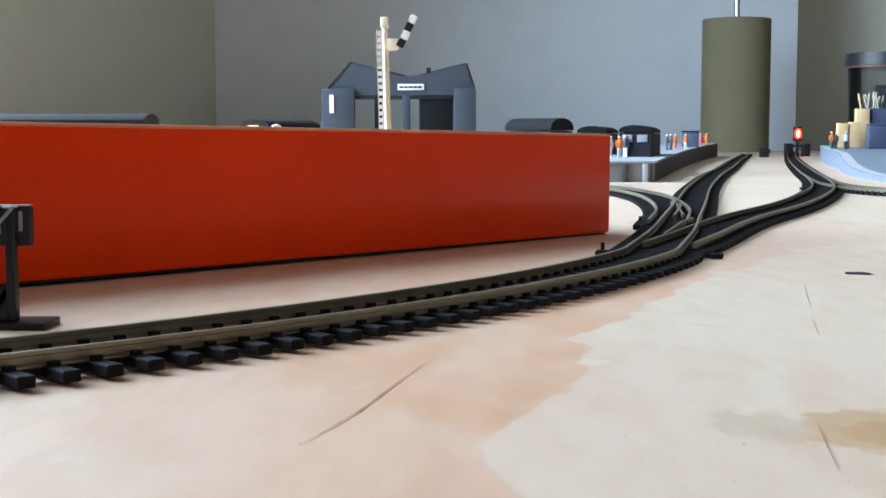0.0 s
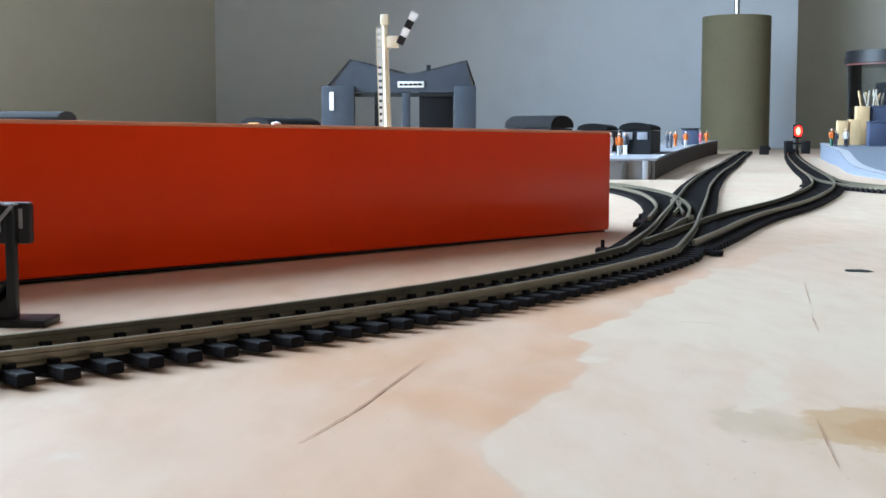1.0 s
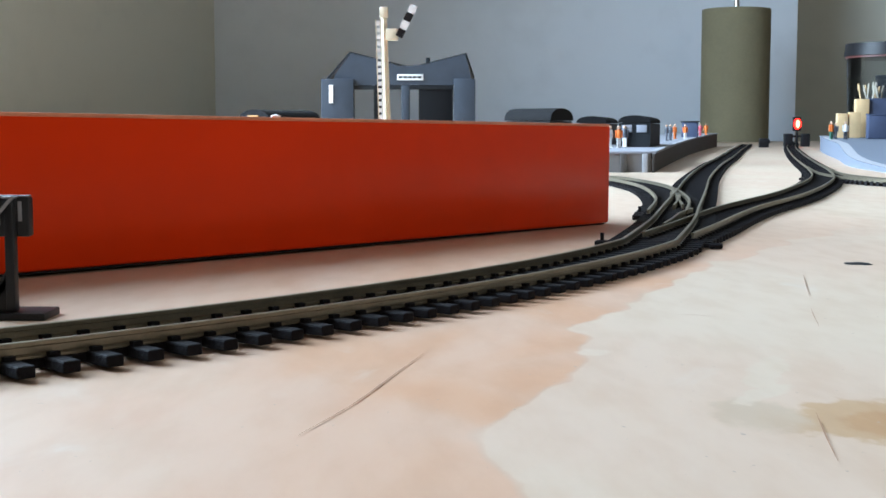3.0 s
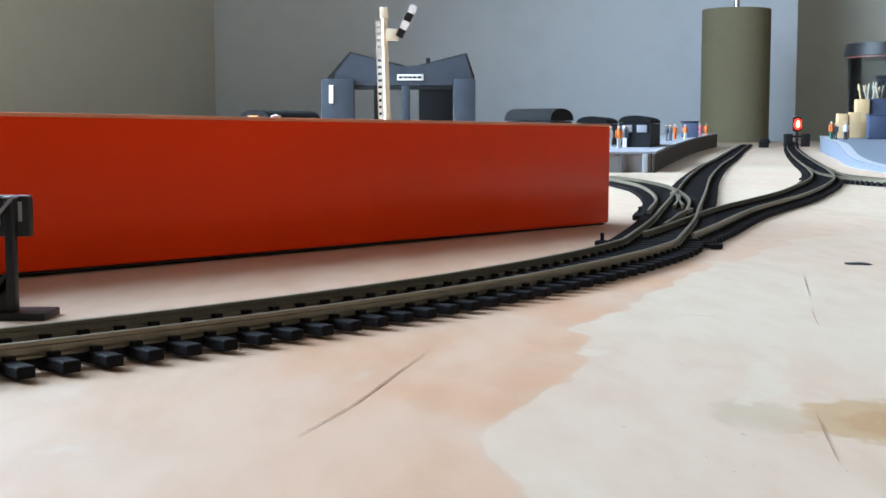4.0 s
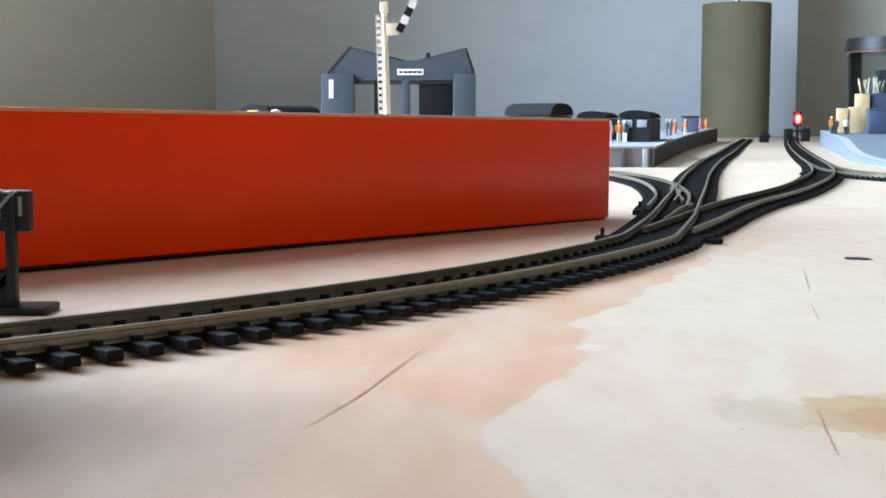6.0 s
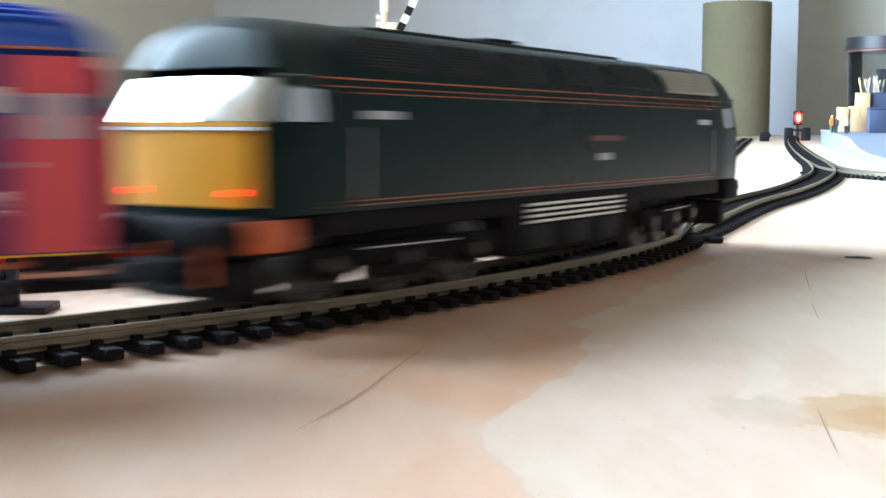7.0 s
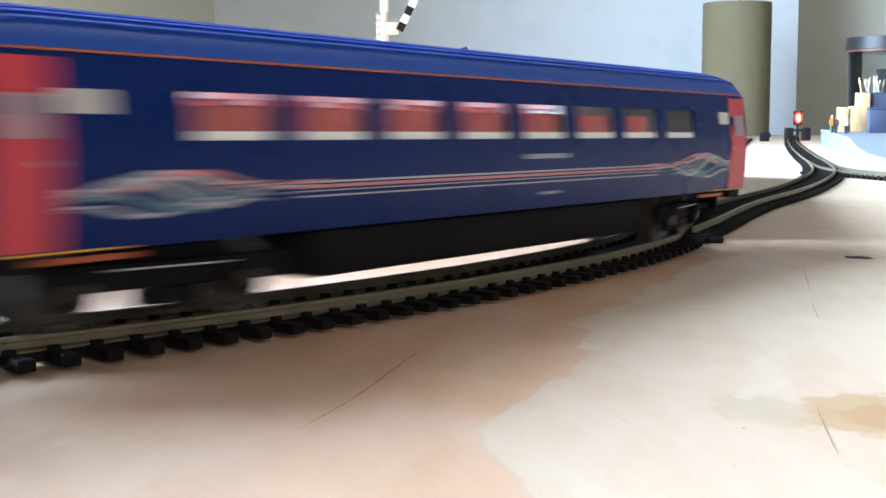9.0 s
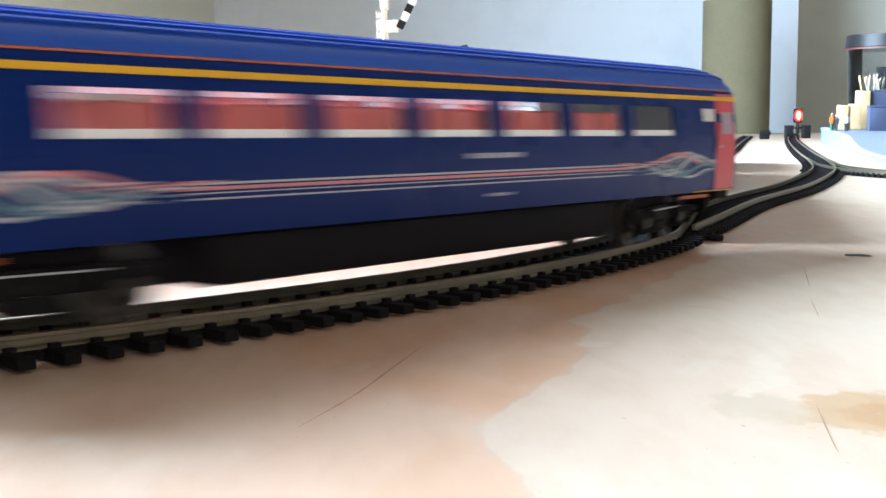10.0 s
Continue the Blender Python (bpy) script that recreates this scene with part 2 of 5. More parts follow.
def sweep(pts, profile, closed_ends=True):
    """Sweep a profile of (offset to the right, height) along plan points (x, y, z)."""
    bm = bmesh.new()
    prev, first = None, None
    n = len(pts)
    for i, p in enumerate(pts):
        a, b = pts[max(i - 1, 0)], pts[min(i + 1, n - 1)]
        d = Vector((b[0] - a[0], b[1] - a[1], 0)).normalized()
        right = Vector((d.y, -d.x, 0))
        ring = [bm.verts.new(Vector(p) + right * o + Vector((0, 0, h))) for o, h in profile]
        if prev:
            k = len(ring)
            for j in range(k):
                bm.faces.new((prev[j], prev[(j + 1) % k], ring[(j + 1) % k], ring[j]))
        else:
            first = ring
        prev = ring
    if closed_ends:
        bm.faces.new(first)
        bm.faces.new(prev[::-1])
    return bm


def zb(y):
    """The board's height: it bows, and rises a little towards the near edge."""
    d = 0.5 - y
    return 0.0085 * 0.5 * (d + math.sqrt(d * d + 0.06 * 0.06))


def spline(ctrl, step=0.006):
    """Catmull-Rom through plan points, at even steps."""
    P = [Vector((*c, 0)) for c in ctrl]
    P = [2 * P[0] - P[1]] + P + [2 * P[-1] - P[-2]]
    raw = []
    for i in range(1, len(P) - 2):
        for k in range(40):
            u = k / 40
            a, b, c, d = P[i - 1:i + 3]
            raw.append(0.5 * ((2 * b) + (c - a) * u + (2 * a - 5 * b + 4 * c - d) * u * u + (3 * b - a - 3 * c + d) * u ** 3))
    raw.append(P[-2])
    return even([(p.x, p.y) for p in raw], step)


def even(raw, step):
    out, need = [raw[0]], step
    for a, b in zip(raw, raw[1:]):
        seg = math.dist(a, b)
        pos = 0.0
        while seg - pos >= need:
            pos += need
            u = pos / seg
            out.append((a[0] + (b[0] - a[0]) * u, a[1] + (b[1] - a[1]) * u))
            need = step
        need -= seg - pos
    return out

# ---- the room ----
X0, X1, Y0, Y1, ZF, ZC = -1.25, 3.2, -2.0, 4.75, -0.78, 1.75


def structure(name, bm, material, label, category):
    return tagged(mesh_ob(name, bm, material), label, category, kind="structure")


def wall_with_hole(name, axis, at, thick, a0, a1, h0, h1, z0, z1, material, label):
    bm = bmesh.new()
    for u0, u1, w0, w1 in ((a0, h0, z0, z1), (h1, a1, z0, z1), (h0, h1, z0, None), (h0, h1, None, z1)):
        lo = w0 if w0 is not None else WIN_TOP
        hi = w1 if w1 is not None else WIN_SILL
        if axis == "x":
            box(bm, at, at + thick, u0, u1, lo, hi)
        else:
            box(bm, u0, u1, at, at + thick, lo, hi)
    return structure(name, bm, material, label, "wall")


WIN_SILL, WIN_TOP = 0.22, 1.54
wall_with_hole("wall_west", "x", X0 - 0.12, 0.12, Y0, 2.96, 0.28, 2.52, ZF, ZC, WALL_WARM, "wall with a tall window, warm bounce tint in its paint")
wall_with_hole("wall_south", "y", Y0 - 0.12, 0.12, X0, X1, 0.2, 1.8, ZF, ZC, WALL_DIM, "unseen wall with an added window, dark to cut bounced light")
slant = structure("wall_northwest", bx(0, 1.95, 0, 0.12, ZF, ZC), WALL_WARM, "angled wall beside the window, warm bounce tint in its paint", "wall")
slant.matrix_world = pose(X0, 2.962, 0, 0, 0, math.degrees(math.atan2(1.8, 0.42)))
ALC = 1.295   # east of here the north wall steps back into an alcove
structure("wall_north", bx(X0 - 0.12, ALC, Y1, Y1 + 0.57, ZF, ZC), WALL, "plain wall behind the layout, blue daylight tint in its paint", "wall")
structure("wall_alcove", bx(ALC, X1 + 0.12, Y1 + 0.45, Y1 + 0.57, ZF, ZC), WALL_WARM, "back wall of an alcove, tinted as missing the blue daylight", "wall")
structure("wall_east", bx(X1, X1 + 0.12, Y0, Y1 + 0.45, ZF, ZC), WALL_DIM, "unseen plain wall, dark to cut bounced light", "wall")
structure("ceiling", bx(X0 - 0.12, X1 + 0.12, Y0 - 0.12, Y1 + 0.57, ZC, ZC + 0.1), CEIL, "unseen ceiling, darkened and warmed to shape its bounced light", "ceiling")
structure("floor", bx(X0 - 0.12, X1 + 0.12, Y0 - 0.12, Y1 + 0.57, ZF - 0.1, ZF), CARPET, "brown carpeted floor under the layout", "floor")


def window(name, m, w, h):
    e = empty(name, m, "unseen white framed window with a lamp in its opening", "window", kind="structure")
    bm = bmesh.new()
    for a in ((-w / 2, -w / 2 + 0.05, 0, h), (w / 2 - 0.05, w / 2, 0, h), (-0.03, 0.03, 0, h), (-w / 2, w / 2, 0, 0.05), (-w / 2, w / 2, h - 0.05, h)):
        box(bm, a[0], a[1], -0.03, 0.03, a[2], a[3], 0.004)
    part("window_frame", bm, WHITE, e)
    for s in (-1, 1):
        p = part("pane", bx(s * w / 4 - w / 4 + 0.04, s * w / 4 + w / 4 - 0.04, -0.003, 0.003, 0.04, h - 0.04), WINGLASS, e)
        p.visible_shadow = False
    part("window_sill", bx(-w / 2 - 0.03, w / 2 + 0.03, -0.1, 0.06, -0.03, -0.001, 0.004), WHITE, e)


window("window_1", pose(X0 - 0.07, 1.40, WIN_SILL, 0, 0, 90), 2.23, 1.32)
# Unseen window, added only to house the rear fill lamp.
window("added_rear_window", pose(1.0, Y0 - 0.07, WIN_SILL, 0, 0, 180), 1.59, 1.32)

# ---- the baseboard ----
bm = bmesh.new()
ys = sorted({-0.5 + 0.05 * i for i in range(40)} | {1.5 + 0.2 * i for i in range(15)} | {4.35})
xs = [-1.2 + 0.1 * i for i in range(34)]
grid = {(i, j): bm.verts.new((x, y, zb(y))) for i, x in enumerate(xs) for j, y in enumerate(ys)}
low = {(i, j): bm.verts.new((x, y, zb(y) - 0.018)) for i, x in enumerate(xs) for j, y in enumerate(ys)}
NX, NY = len(xs) - 1, len(ys) - 1
for i in range(NX):
    for j in range(NY):
        bm.faces.new((grid[i, j], grid[i + 1, j], grid[i + 1, j + 1], grid[i, j + 1]))
        bm.faces.new((low[i, j], low[i, j + 1], low[i + 1, j + 1], low[i + 1, j]))
for i in range(NX):
    for j in (0, NY):
        bm.faces.new((grid[i, j], grid[i + 1, j], low[i + 1, j], low[i, j]))
for j in range(NY):
    for i in (0, NX):
        bm.faces.new((grid[i, j], grid[i, j + 1], low[i, j + 1], low[i, j]))
board = tagged(mesh_ob("baseboard", bm, PLY, smooth=False), "pale scuffed birch plywood layout baseboard with stains", "board", kind="structure")
for x in (-1.1, 0.3, 1.9):
    for y in (-0.4, 1.9, 4.2):
        leg = part("leg", bx(x - 0.03, x + 0.03, y - 0.03, y + 0.03, ZF, zb(y) - 0.018, 0.003), WOODY, board)


def stroke(name, pts, width, material, lift=0.00015):
    """A thin mark that lies on the board, tapering to its ends."""
    bm = bmesh.new()
    prev = None
    P = spline(pts, 0.002)
    for i, p in enumerate(P):
        a, b = P[max(i - 1, 0)], P[min(i + 1, len(P) - 1)]
        d = Vector((b[0] - a[0], b[1] - a[1])).normalized()
        u = i / max(len(P) - 1, 1)
        w = width * (0.25 + 0.75 * math.sin(math.pi * u)) * (0.8 + 0.4 * noise.noise(Vector((i * 0.4, 1, 2))))
        cur = [bm.verts.new((p[0] + s * d.y * w, p[1] - s * d.x * w, zb(p[1]) + lift)) for s in (-0.5, 0.5)]
        if prev:
            bm.faces.new((prev[0], prev[1], cur[1], cur[0]))
        prev = cur
    return part(name, bm, material, board)


def blot(name, x, y, rx, ry, material, turn=0.0, rough=0.25, lift=0.00012, seed=0):
    bm = bmesh.new()
    c = bm.verts.new((x, y, zb(y) + lift))
    ring = []
    for i in range(40):
        a = 2 * math.pi * i / 40
        r = 1 + rough * noise.noise(Vector((math.cos(a) * 1.6 + seed, math.sin(a) * 1.6, seed * 3.1)))
        u, v = rx * r * math.cos(a), ry * r * math.sin(a)
        px, py = x + u * math.cos(turn) - v * math.sin(turn), y + u * math.sin(turn) + v * math.cos(turn)
        ring.append(bm.verts.new((px, py, zb(py) + lift)))
    for i in range(40):
        bm.faces.new((c, ring[i], ring[(i + 1) % 40]))
    return part(name, bm, material, board)


stroke("scratch", [(-0.0175, 0.153), (-0.012, 0.172), (-0.0075, 0.193), (-0.003, 0.214)], 0.0004, SCRATCH)
stroke("scratch", [(0.0490, 0.166), (0.0462, 0.152), (0.0438, 0.139)], 0.00022, SCRATCH)
stroke("scratch", [(0.0960, 0.340), (0.0897, 0.315), (0.0835, 0.290)], 0.00025, SCRATCH)
stroke("scratch", [(0.0785, 0.272), (0.0752, 0.2575), (0.0720, 0.243)], 0.00022, SCRATCH)
stroke("scratch", [(0.0480, 0.262), (0.0520, 0.2605), (0.0560, 0.258)], 0.0004, SCRATCH)
blot("knot", 0.1205, 0.371, 0.0042, 0.0045, GREYD, seed=2, rough=0.35)

# ---- track ----
CX, CY, RAD = -0.449, 0.6015, 0.5515
RAIL = [(-0.0011, 0.0024), (0.0011, 0.0024), (0.0011, 0.0028), (0.00035, 0.0031), (0.00035, 0.0041), (0.0006, 0.0043), (0.0006, 0.0049),
        (0.0004, 0.005), (-0.0004, 0.005), (-0.0006, 0.0049), (-0.0006, 0.0043), (-0.00035, 0.0041), (-0.00035, 0.0031), (-0.0011, 0.0028)]


def arc_points(a0, a1, step=0.006):
    n = max(2, int(abs(a1 - a0) * RAD / step))
    return [(CX + RAD * math.cos(a0 + (a1 - a0) * i / n), CY + RAD * math.sin(a0 + (a1 - a0) * i / n)) for i in range(n + 1)]


ARC_END = math.atan2(0.413 - CY, 0.069 - CX)
main_arc = arc_points(-math.pi, ARC_END)
branch = spline([main_arc[-1], (0.0925, 0.475), (0.136, 0.590), (0.204, 0.742), (0.282, 0.955), (0.345, 1.185), (0.412, 1.46), (0.545, 1.99), (0.735, 2.72), (0.95, 3.5), (1.10, 4.1)])
straight = spline([main_arc[-3], (0.0895, 0.500), (0.1095, 0.590), (0.144, 0.745), (0.198, 0.99), (0.281, 1.335), (0.380, 1.72), (0.540, 2.36), (0.690, 2.95), (0.84, 3.55)])
approach = [(CX - RAD, 3.0 - 0.006 * i) for i in range(int((3.0 - CY) / 0.006))]
MAIN = even(approach + main_arc[:-3] + straight, 0.005)


def left_of(pts, off):
    out = []
    for i, p in enumerate(pts):
        a, b = pts[max(i - 1, 0)], pts[min(i + 1, len(pts) - 1)]
        d = Vector((b[0] - a[0], b[1] - a[1])).normalized()
        out.append((p[0] - d.y * off, p[1] + d.x * off))
    return out


def on_board(pts, z=0.0):
    return [(x, y, zb(y) + z) for x, y in pts]


def sleeper_bm(half=0.0158):
    bm = bmesh.new()
    box(bm, -0.0015, 0.0015, -half, half, 0.0007, 0.0026, 0.0003)
    for s in (-1, 1):
        for k in (-1, 1):
            box(bm, -0.0009, 0.0009, s * 0.00825 + k * 0.0016 - 0.0006, s * 0.00825 + k * 0.0016 + 0.0006, 0.0026, 0.0033)
    return bm


SLEEPER_MESH = bpy.data.meshes.new("sleeper")
tmp = sleeper_bm()
tmp.to_mesh(SLEEPER_MESH)
tmp.free()
SLEEPER_MESH.materials.append(SLEEPER)


def track(label, pts, near=0.0, pitch=0.00715, rails=(1, 1), sleepers=True, lo=None):
    """A run of track along plan points: two rails, sleepers; those nearer than `near` are singles."""
    e = empty("railway_track", None, label, "railway track", "model railway tracks")
    for s, use in zip((-1, 1), rails):
        if use:
            part("rail", sweep(on_board(left_of(pts, s * 0.00825)), RAIL), STEEL, e, "nickel silver rail")
    if not sleepers:
        return e
    spots = even(pts, pitch)
    rest = bmesh.new()
    for i in range(len(spots) - 1):
        p, q = spots[i], spots[i + 1]
        m = Matrix.Translation((p[0], p[1], zb(p[1]))) @ Matrix.Rotation(math.atan2(q[1] - p[1], q[0] - p[0]), 4, "Z")
        if p[1] < near and p[0] > -0.16:
            ob = new("sleeper", SLEEPER_MESH)
            ob.parent, ob.matrix_basis = e, m
        else:
            box(rest, -0.0017, 0.0017, -0.015, 0.015, 0.0004, 0.0024, m=m)
            for s in (-1, 1):
                box(rest, -0.0012, 0.0012, s * 0.00825 - 0.0022, s * 0.00825 + 0.0022, 0.0024, 0.0031, m=m)
    if len(rest.verts):
        tagged(part("sleepers_beyond", rest, SLEEPER, e), kind="stuff")
    else:
        rest.free()
    for s in (-1, 1):
        part("sleeper_web", sweep(on_board(left_of(pts, s * 0.0083)), [(-0.0012, 0.0009), (0.0012, 0.0009), (0.0012, 0.0022), (-0.0012, 0.0022)]), SLEEPER, e)
    return e


track("nickel silver model track on black sleepers curving past the platform", MAIN[101:-60], near=0.62)
track("dark model track branching off and winding to a red signal", branch[3:], near=0.0)
leftbr = spline([(0.098, 0.560), (0.118, 0.66), (0.131, 0.77), (0.134, 0.86), (0.125, 0.95), (0.09, 1.06), (0.03, 1.18), (-0.05, 1.32)])
track("model track curving away behind the red box", leftbr, near=0.0)
righttr = spline([(0.40, 1.40), (0.345, 1.18), (0.315, 1.04), (0.31, 0.95), (0.325, 0.88), (0.36, 0.80), (0.43, 0.71), (0.55, 0.60)])
track("model track curving off to the side by the pale platform", righttr[30:], near=0.0)

# ---- the red box ----
a, b = Vector((-0.1755, 0.2525)), Vector((0.0705, 0.5420))
LIFT = 0.0010   # its near end is propped on a card packer
ang = math.atan2(b.y - a.y, b.x - a.x)
L = (b - a).length
bm = bx(0, L, 0, 0.10, 0.0006, 0.0416, 0.0012)
redbox = tagged(mesh_ob("red_box", bm, RED), "long glossy red box with a worn paper lip", "box")
slope = -math.degrees(math.atan((zb(a.y) + LIFT - zb(b.y)) / L))
redbox.matrix_world = pose(a.x, a.y, zb(a.y) + LIFT, 0, -slope, math.degrees(ang))
packer = tagged(mesh_ob("card_packer", bx(0.002, 0.020, 0.004, 0.096, 0.0, LIFT - 0.0002), BLACK), "thin black card packer under the red box", "packer")
packer.matrix_world = pose(a.x, a.y, zb(a.y), 0, 0, math.degrees(ang))
# Inset black strip that draws the contact shadow along the box's foot.
part("base", bx(0.002, L - 0.002, 0.0012, 0.0985, 0.0, 0.0005), BLACK, redbox, "dark strip for the contact shadow under the box")
bm = bx(0.001, L - 0.001, -0.0002, 0.0016, 0.0410, 0.0421, 0.0003)
part("worn_lip", bm, REDEDGE, redbox, "scuffed pale red lip")
for k in range(26):
    random.seed(k)
    u, w, r = random.uniform(0.12, 0.36), random.uniform(0.0015, 0.02), random.uniform(0.0002, 0.0006)
    if k == 0:
        u, w, r = 0.195, 0.004, 0.0012
    bm = bmesh.new()
    bmesh.ops.create_icosphere(bm, subdivisions=1, radius=r, matrix=Matrix.Translation((u, w, 0.0416 + r * 0.6)) @ Matrix.Diagonal((1.8, 1, 0.7, 1)))
    part("crumb", bm, PAPER, redbox)

# ---- turnout fittings ----


def turnout(label, x, y, turn):
    e = empty("turnout_lever", pose(x, y, zb(y), 0, 0, turn), label, "turnout lever", "turnout fittings")
    part("tie_bar", bx(-0.0012, 0.0012, -0.0195, 0.0185, 0.0006, 0.0020, 0.0002), SLEEPER, e)
    part("lever_base", bx(-0.0028, 0.0028, 0.0165, 0.0208, 0.0004, 0.0022, 0.0004), SLEEPER, e)
    part("lever", bx(-0.0006, 0.0006, 0.0180, 0.0192, 0.0022, 0.0048, 0.0002), SLEEPER, e)
    part("spring_cover", bx(-0.0024, 0.0024, -0.0210, -0.0168, 0.0004, 0.0020, 0.0004), SLEEPER, e)
    return e


turnout("black plastic turnout tie bar with its lever", 0.0715, 0.425, 75)
turnout("black plastic turnout tie bar by the second branch", 0.1085, 0.585, 78)
turnout("black plastic turnout tie bar before the red signal", 0.300, 1.005, 70)


def point_blade(pts):
    e = empty("point_blade", None, "thin nickel point blade inside a turnout", "point blade", "turnout fittings")
    part("blade", sweep(on_board(pts), [(-0.0005, 0.0026), (0.0005, 0.0026), (0.0005, 0.0049), (-0.0005, 0.0049)]), STEEL, e)
    return e


point_blade(spline([(0.0825, 0.478), (0.0905, 0.506), (0.101, 0.545), (0.1135, 0.580)]))
point_blade(spline([(0.1385, 0.775), (0.132, 0.73), (0.121, 0.66), (0.1125, 0.60)]))
point_blade(spline([(0.108, 0.60), (0.117, 0.64), (0.129, 0.70), (0.1295, 0.735)]))

# ---- buffer stop ----
bs = empty("buffer_stop", pose(-0.0932, 0.2665, zb(0.2665), 0, 0, -90), "black plastic buffer stop with worn edges beside the track", "buffer stop")
WORN = mat("worn_black_edge", (0.34, 0.33, 0.35), 0.5, vary=0.5, scale=400)
part("base_plate", bx(0.0030, 0.0135, -0.0143, 0.0142, 0.0, 0.0016, 0.0003), BLACK, bs)
for s in (-1, 1):
    part("post", bx(0.0092, 0.0118, s * 0.007 - 0.0009, s * 0.007 + 0.0010, 0.0016, 0.0243, 0.0003), BLACK, bs)
    bm = bmesh.new()
    box(bm, -0.0008, 0.0008, -0.0009, 0.0009, 0, 0.0105, m=Matrix.Translation((0.0104, s * 0.007 - 0.0055, 0.0015)) @ Matrix.Rotation(radians(-34), 4, "X"))
    part("strut", bm, BLACK, bs)
    part("cap", bx(0.0092, 0.0119, s * 0.007 - 0.0013, s * 0.007 + 0.0013, 0.02435, 0.0247, 0.0001), WORN, bs, "worn pale edge")
    bm = bmesh.new()
    box(bm, -0.0004, 0.0004, -0.0003, 0.0003, 0, 0.0045, m=Matrix.Translation((0.0121, s * 0.007 + 0.0012, 0.0247)) @ Matrix.Rotation(radians(138), 4, "X"))
    part("gusset", bm, WORN, bs)
for s in (-1, 1):
    bm = bmesh.new()
    tri = [(s * 0.007 - 0.0010, 0.0017), (s * 0.007 - 0.0062, 0.0017), (s * 0.007 - 0.0010, 0.0085)]
    fr = [bm.verts.new((0.0098, y_, z_)) for y_, z_ in tri]
    bk = [bm.verts.new((0.0112, y_, z_)) for y_, z_ in tri]
    bm.faces.new(fr)
    bm.faces.new(bk[::-1])
    for i in range(3):
        bm.faces.new((fr[i], bk[i], bk[(i + 1) % 3], fr[(i + 1) % 3]))
    part("web", bm, BLACK, bs)
for y_, z_, w_, h_ in ((-0.0066, 0.0226, 0.0012, 0.0004), (0.0022, 0.0231, 0.0016, 0.0004), (0.0040, 0.0203, 0.0005, 0.0014), (-0.0015, 0.0212, 0.0004, 0.0018), (0.0085, 0.0216, 0.0004, 0.0020)):
    part("scuff", bx(0.00905, 0.00915, y_ - w_, y_ + w_, z_ - h_, z_ + h_), WORN, bs, "pale scuff")
part("buffer_beam", bx(0.0060, 0.0090, -0.0103, 0.0103, 0.0165, 0.0245, 0.0004), BLACK, bs)
part("beam_edge", bx(0.0061, 0.0089, -0.0100, 0.0100, 0.02455, 0.0248, 0.0001), WORN, bs, "worn pale edge")

# ---- semaphore signal ----
SX, SY = -0.0372, 0.905
sig = empty("semaphore_signal", pose(SX, SY, zb(SY), 0, -1.6, 0), "cream semaphore signal post, striped arm raised", "signal")
part("base", bx(-0.010, 0.010, -0.008, 0.008, 0, 0.003, 0.0005), BLACK, sig)
bm = bmesh.new()
cyl(bm, 0, 0, 0.003, 0.122, 0.0026, 0.0019, 12)
part("post", bm, CREAM, sig)
part("finial", bx(-0.0028, 0.0028, -0.0028, 0.0028, 0.117, 0.1245, 0.0006), CREAM, sig)
lad = empty("ladder")
lad.parent = sig
for s in (-1, 1):
    part("stile", bx(-0.0042 + s * 0.0016 - 0.0003, -0.0042 + s * 0.0016 + 0.0003, -0.0035, -0.0029, 0.003, 0.116), CREAM, lad)
for k in range(24):
    part("rung", bx(-0.0058, -0.0026, -0.0034, -0.0026, 0.006 + 0.0046 * k, 0.0088 + 0.0046 * k), PAPER, lad)
part("arm_bracket", bx(0.001, 0.0092, -0.003, 0.003, 0.1015, 0.1095, 0.0005), CREAM, sig)
arm = empty("signal_arm", pose(0.0098, -0.0035, 0.1035, 0, 28, 0))
arm.parent = sig
for k, m_ in enumerate((BLACK, PAPER, BLACK, PAPER)):
    part("arm_stripe", bx(-0.0026, 0.0026, -0.0005, 0.0005, 0.0001 + 0.0061 * k, 0.0060 + 0.0061 * k), m_, arm)

# ---- engine shed ----
ES = empty("engine_shed", pose(-0.0505, 1.5, 0.0), "dark grey two-bay engine shed with a valley roof", "building")


ROOFD = mat("soot_black", (0.008, 0.008, 0.009), 0.8, vary=0.3, scale=120, spec=0.15)


def prism(pts, y0, y1):
    bm = bmesh.new()
    a = [bm.verts.new((x, y0, z)) for x, z in pts]
    b = [bm.verts.new((x, y1, z)) for x, z in pts]
    n = len(pts)
    for i in range(n):
        bm.faces.new((a[i], a[(i + 1) % n], b[(i + 1) % n], b[i]))
    bm.faces.new(a[::-1])
    bm.faces.new(b)
    return bm


part("gable", prism([(-0.076, 0.091), (-0.074, 0.103), (-0.055, 0.1275), (-0.012, 0.117), (0.0, 0.1125), (0.030, 0.1145), (0.077, 0.1265), (0.083, 0.103), (0.084, 0.091)], 0, 0.004), GREYB, ES)
for pts in ([(-0.084, 0.099), (-0.057, 0.1295), (-0.055, 0.1285), (-0.081, 0.098)], [(-0.056, 0.1292), (0.010, 0.1132), (0.010, 0.1118), (-0.056, 0.1278)],
            [(0.010, 0.1112), (0.078, 0.1282), (0.078, 0.1268), (0.010, 0.1098)], [(0.0785, 0.1278), (0.088, 0.100), (0.0865, 0.0995), (0.077, 0.1268)]):
    part("roof_panel", prism(pts, 0.0045, 0.17), GREYD, ES)
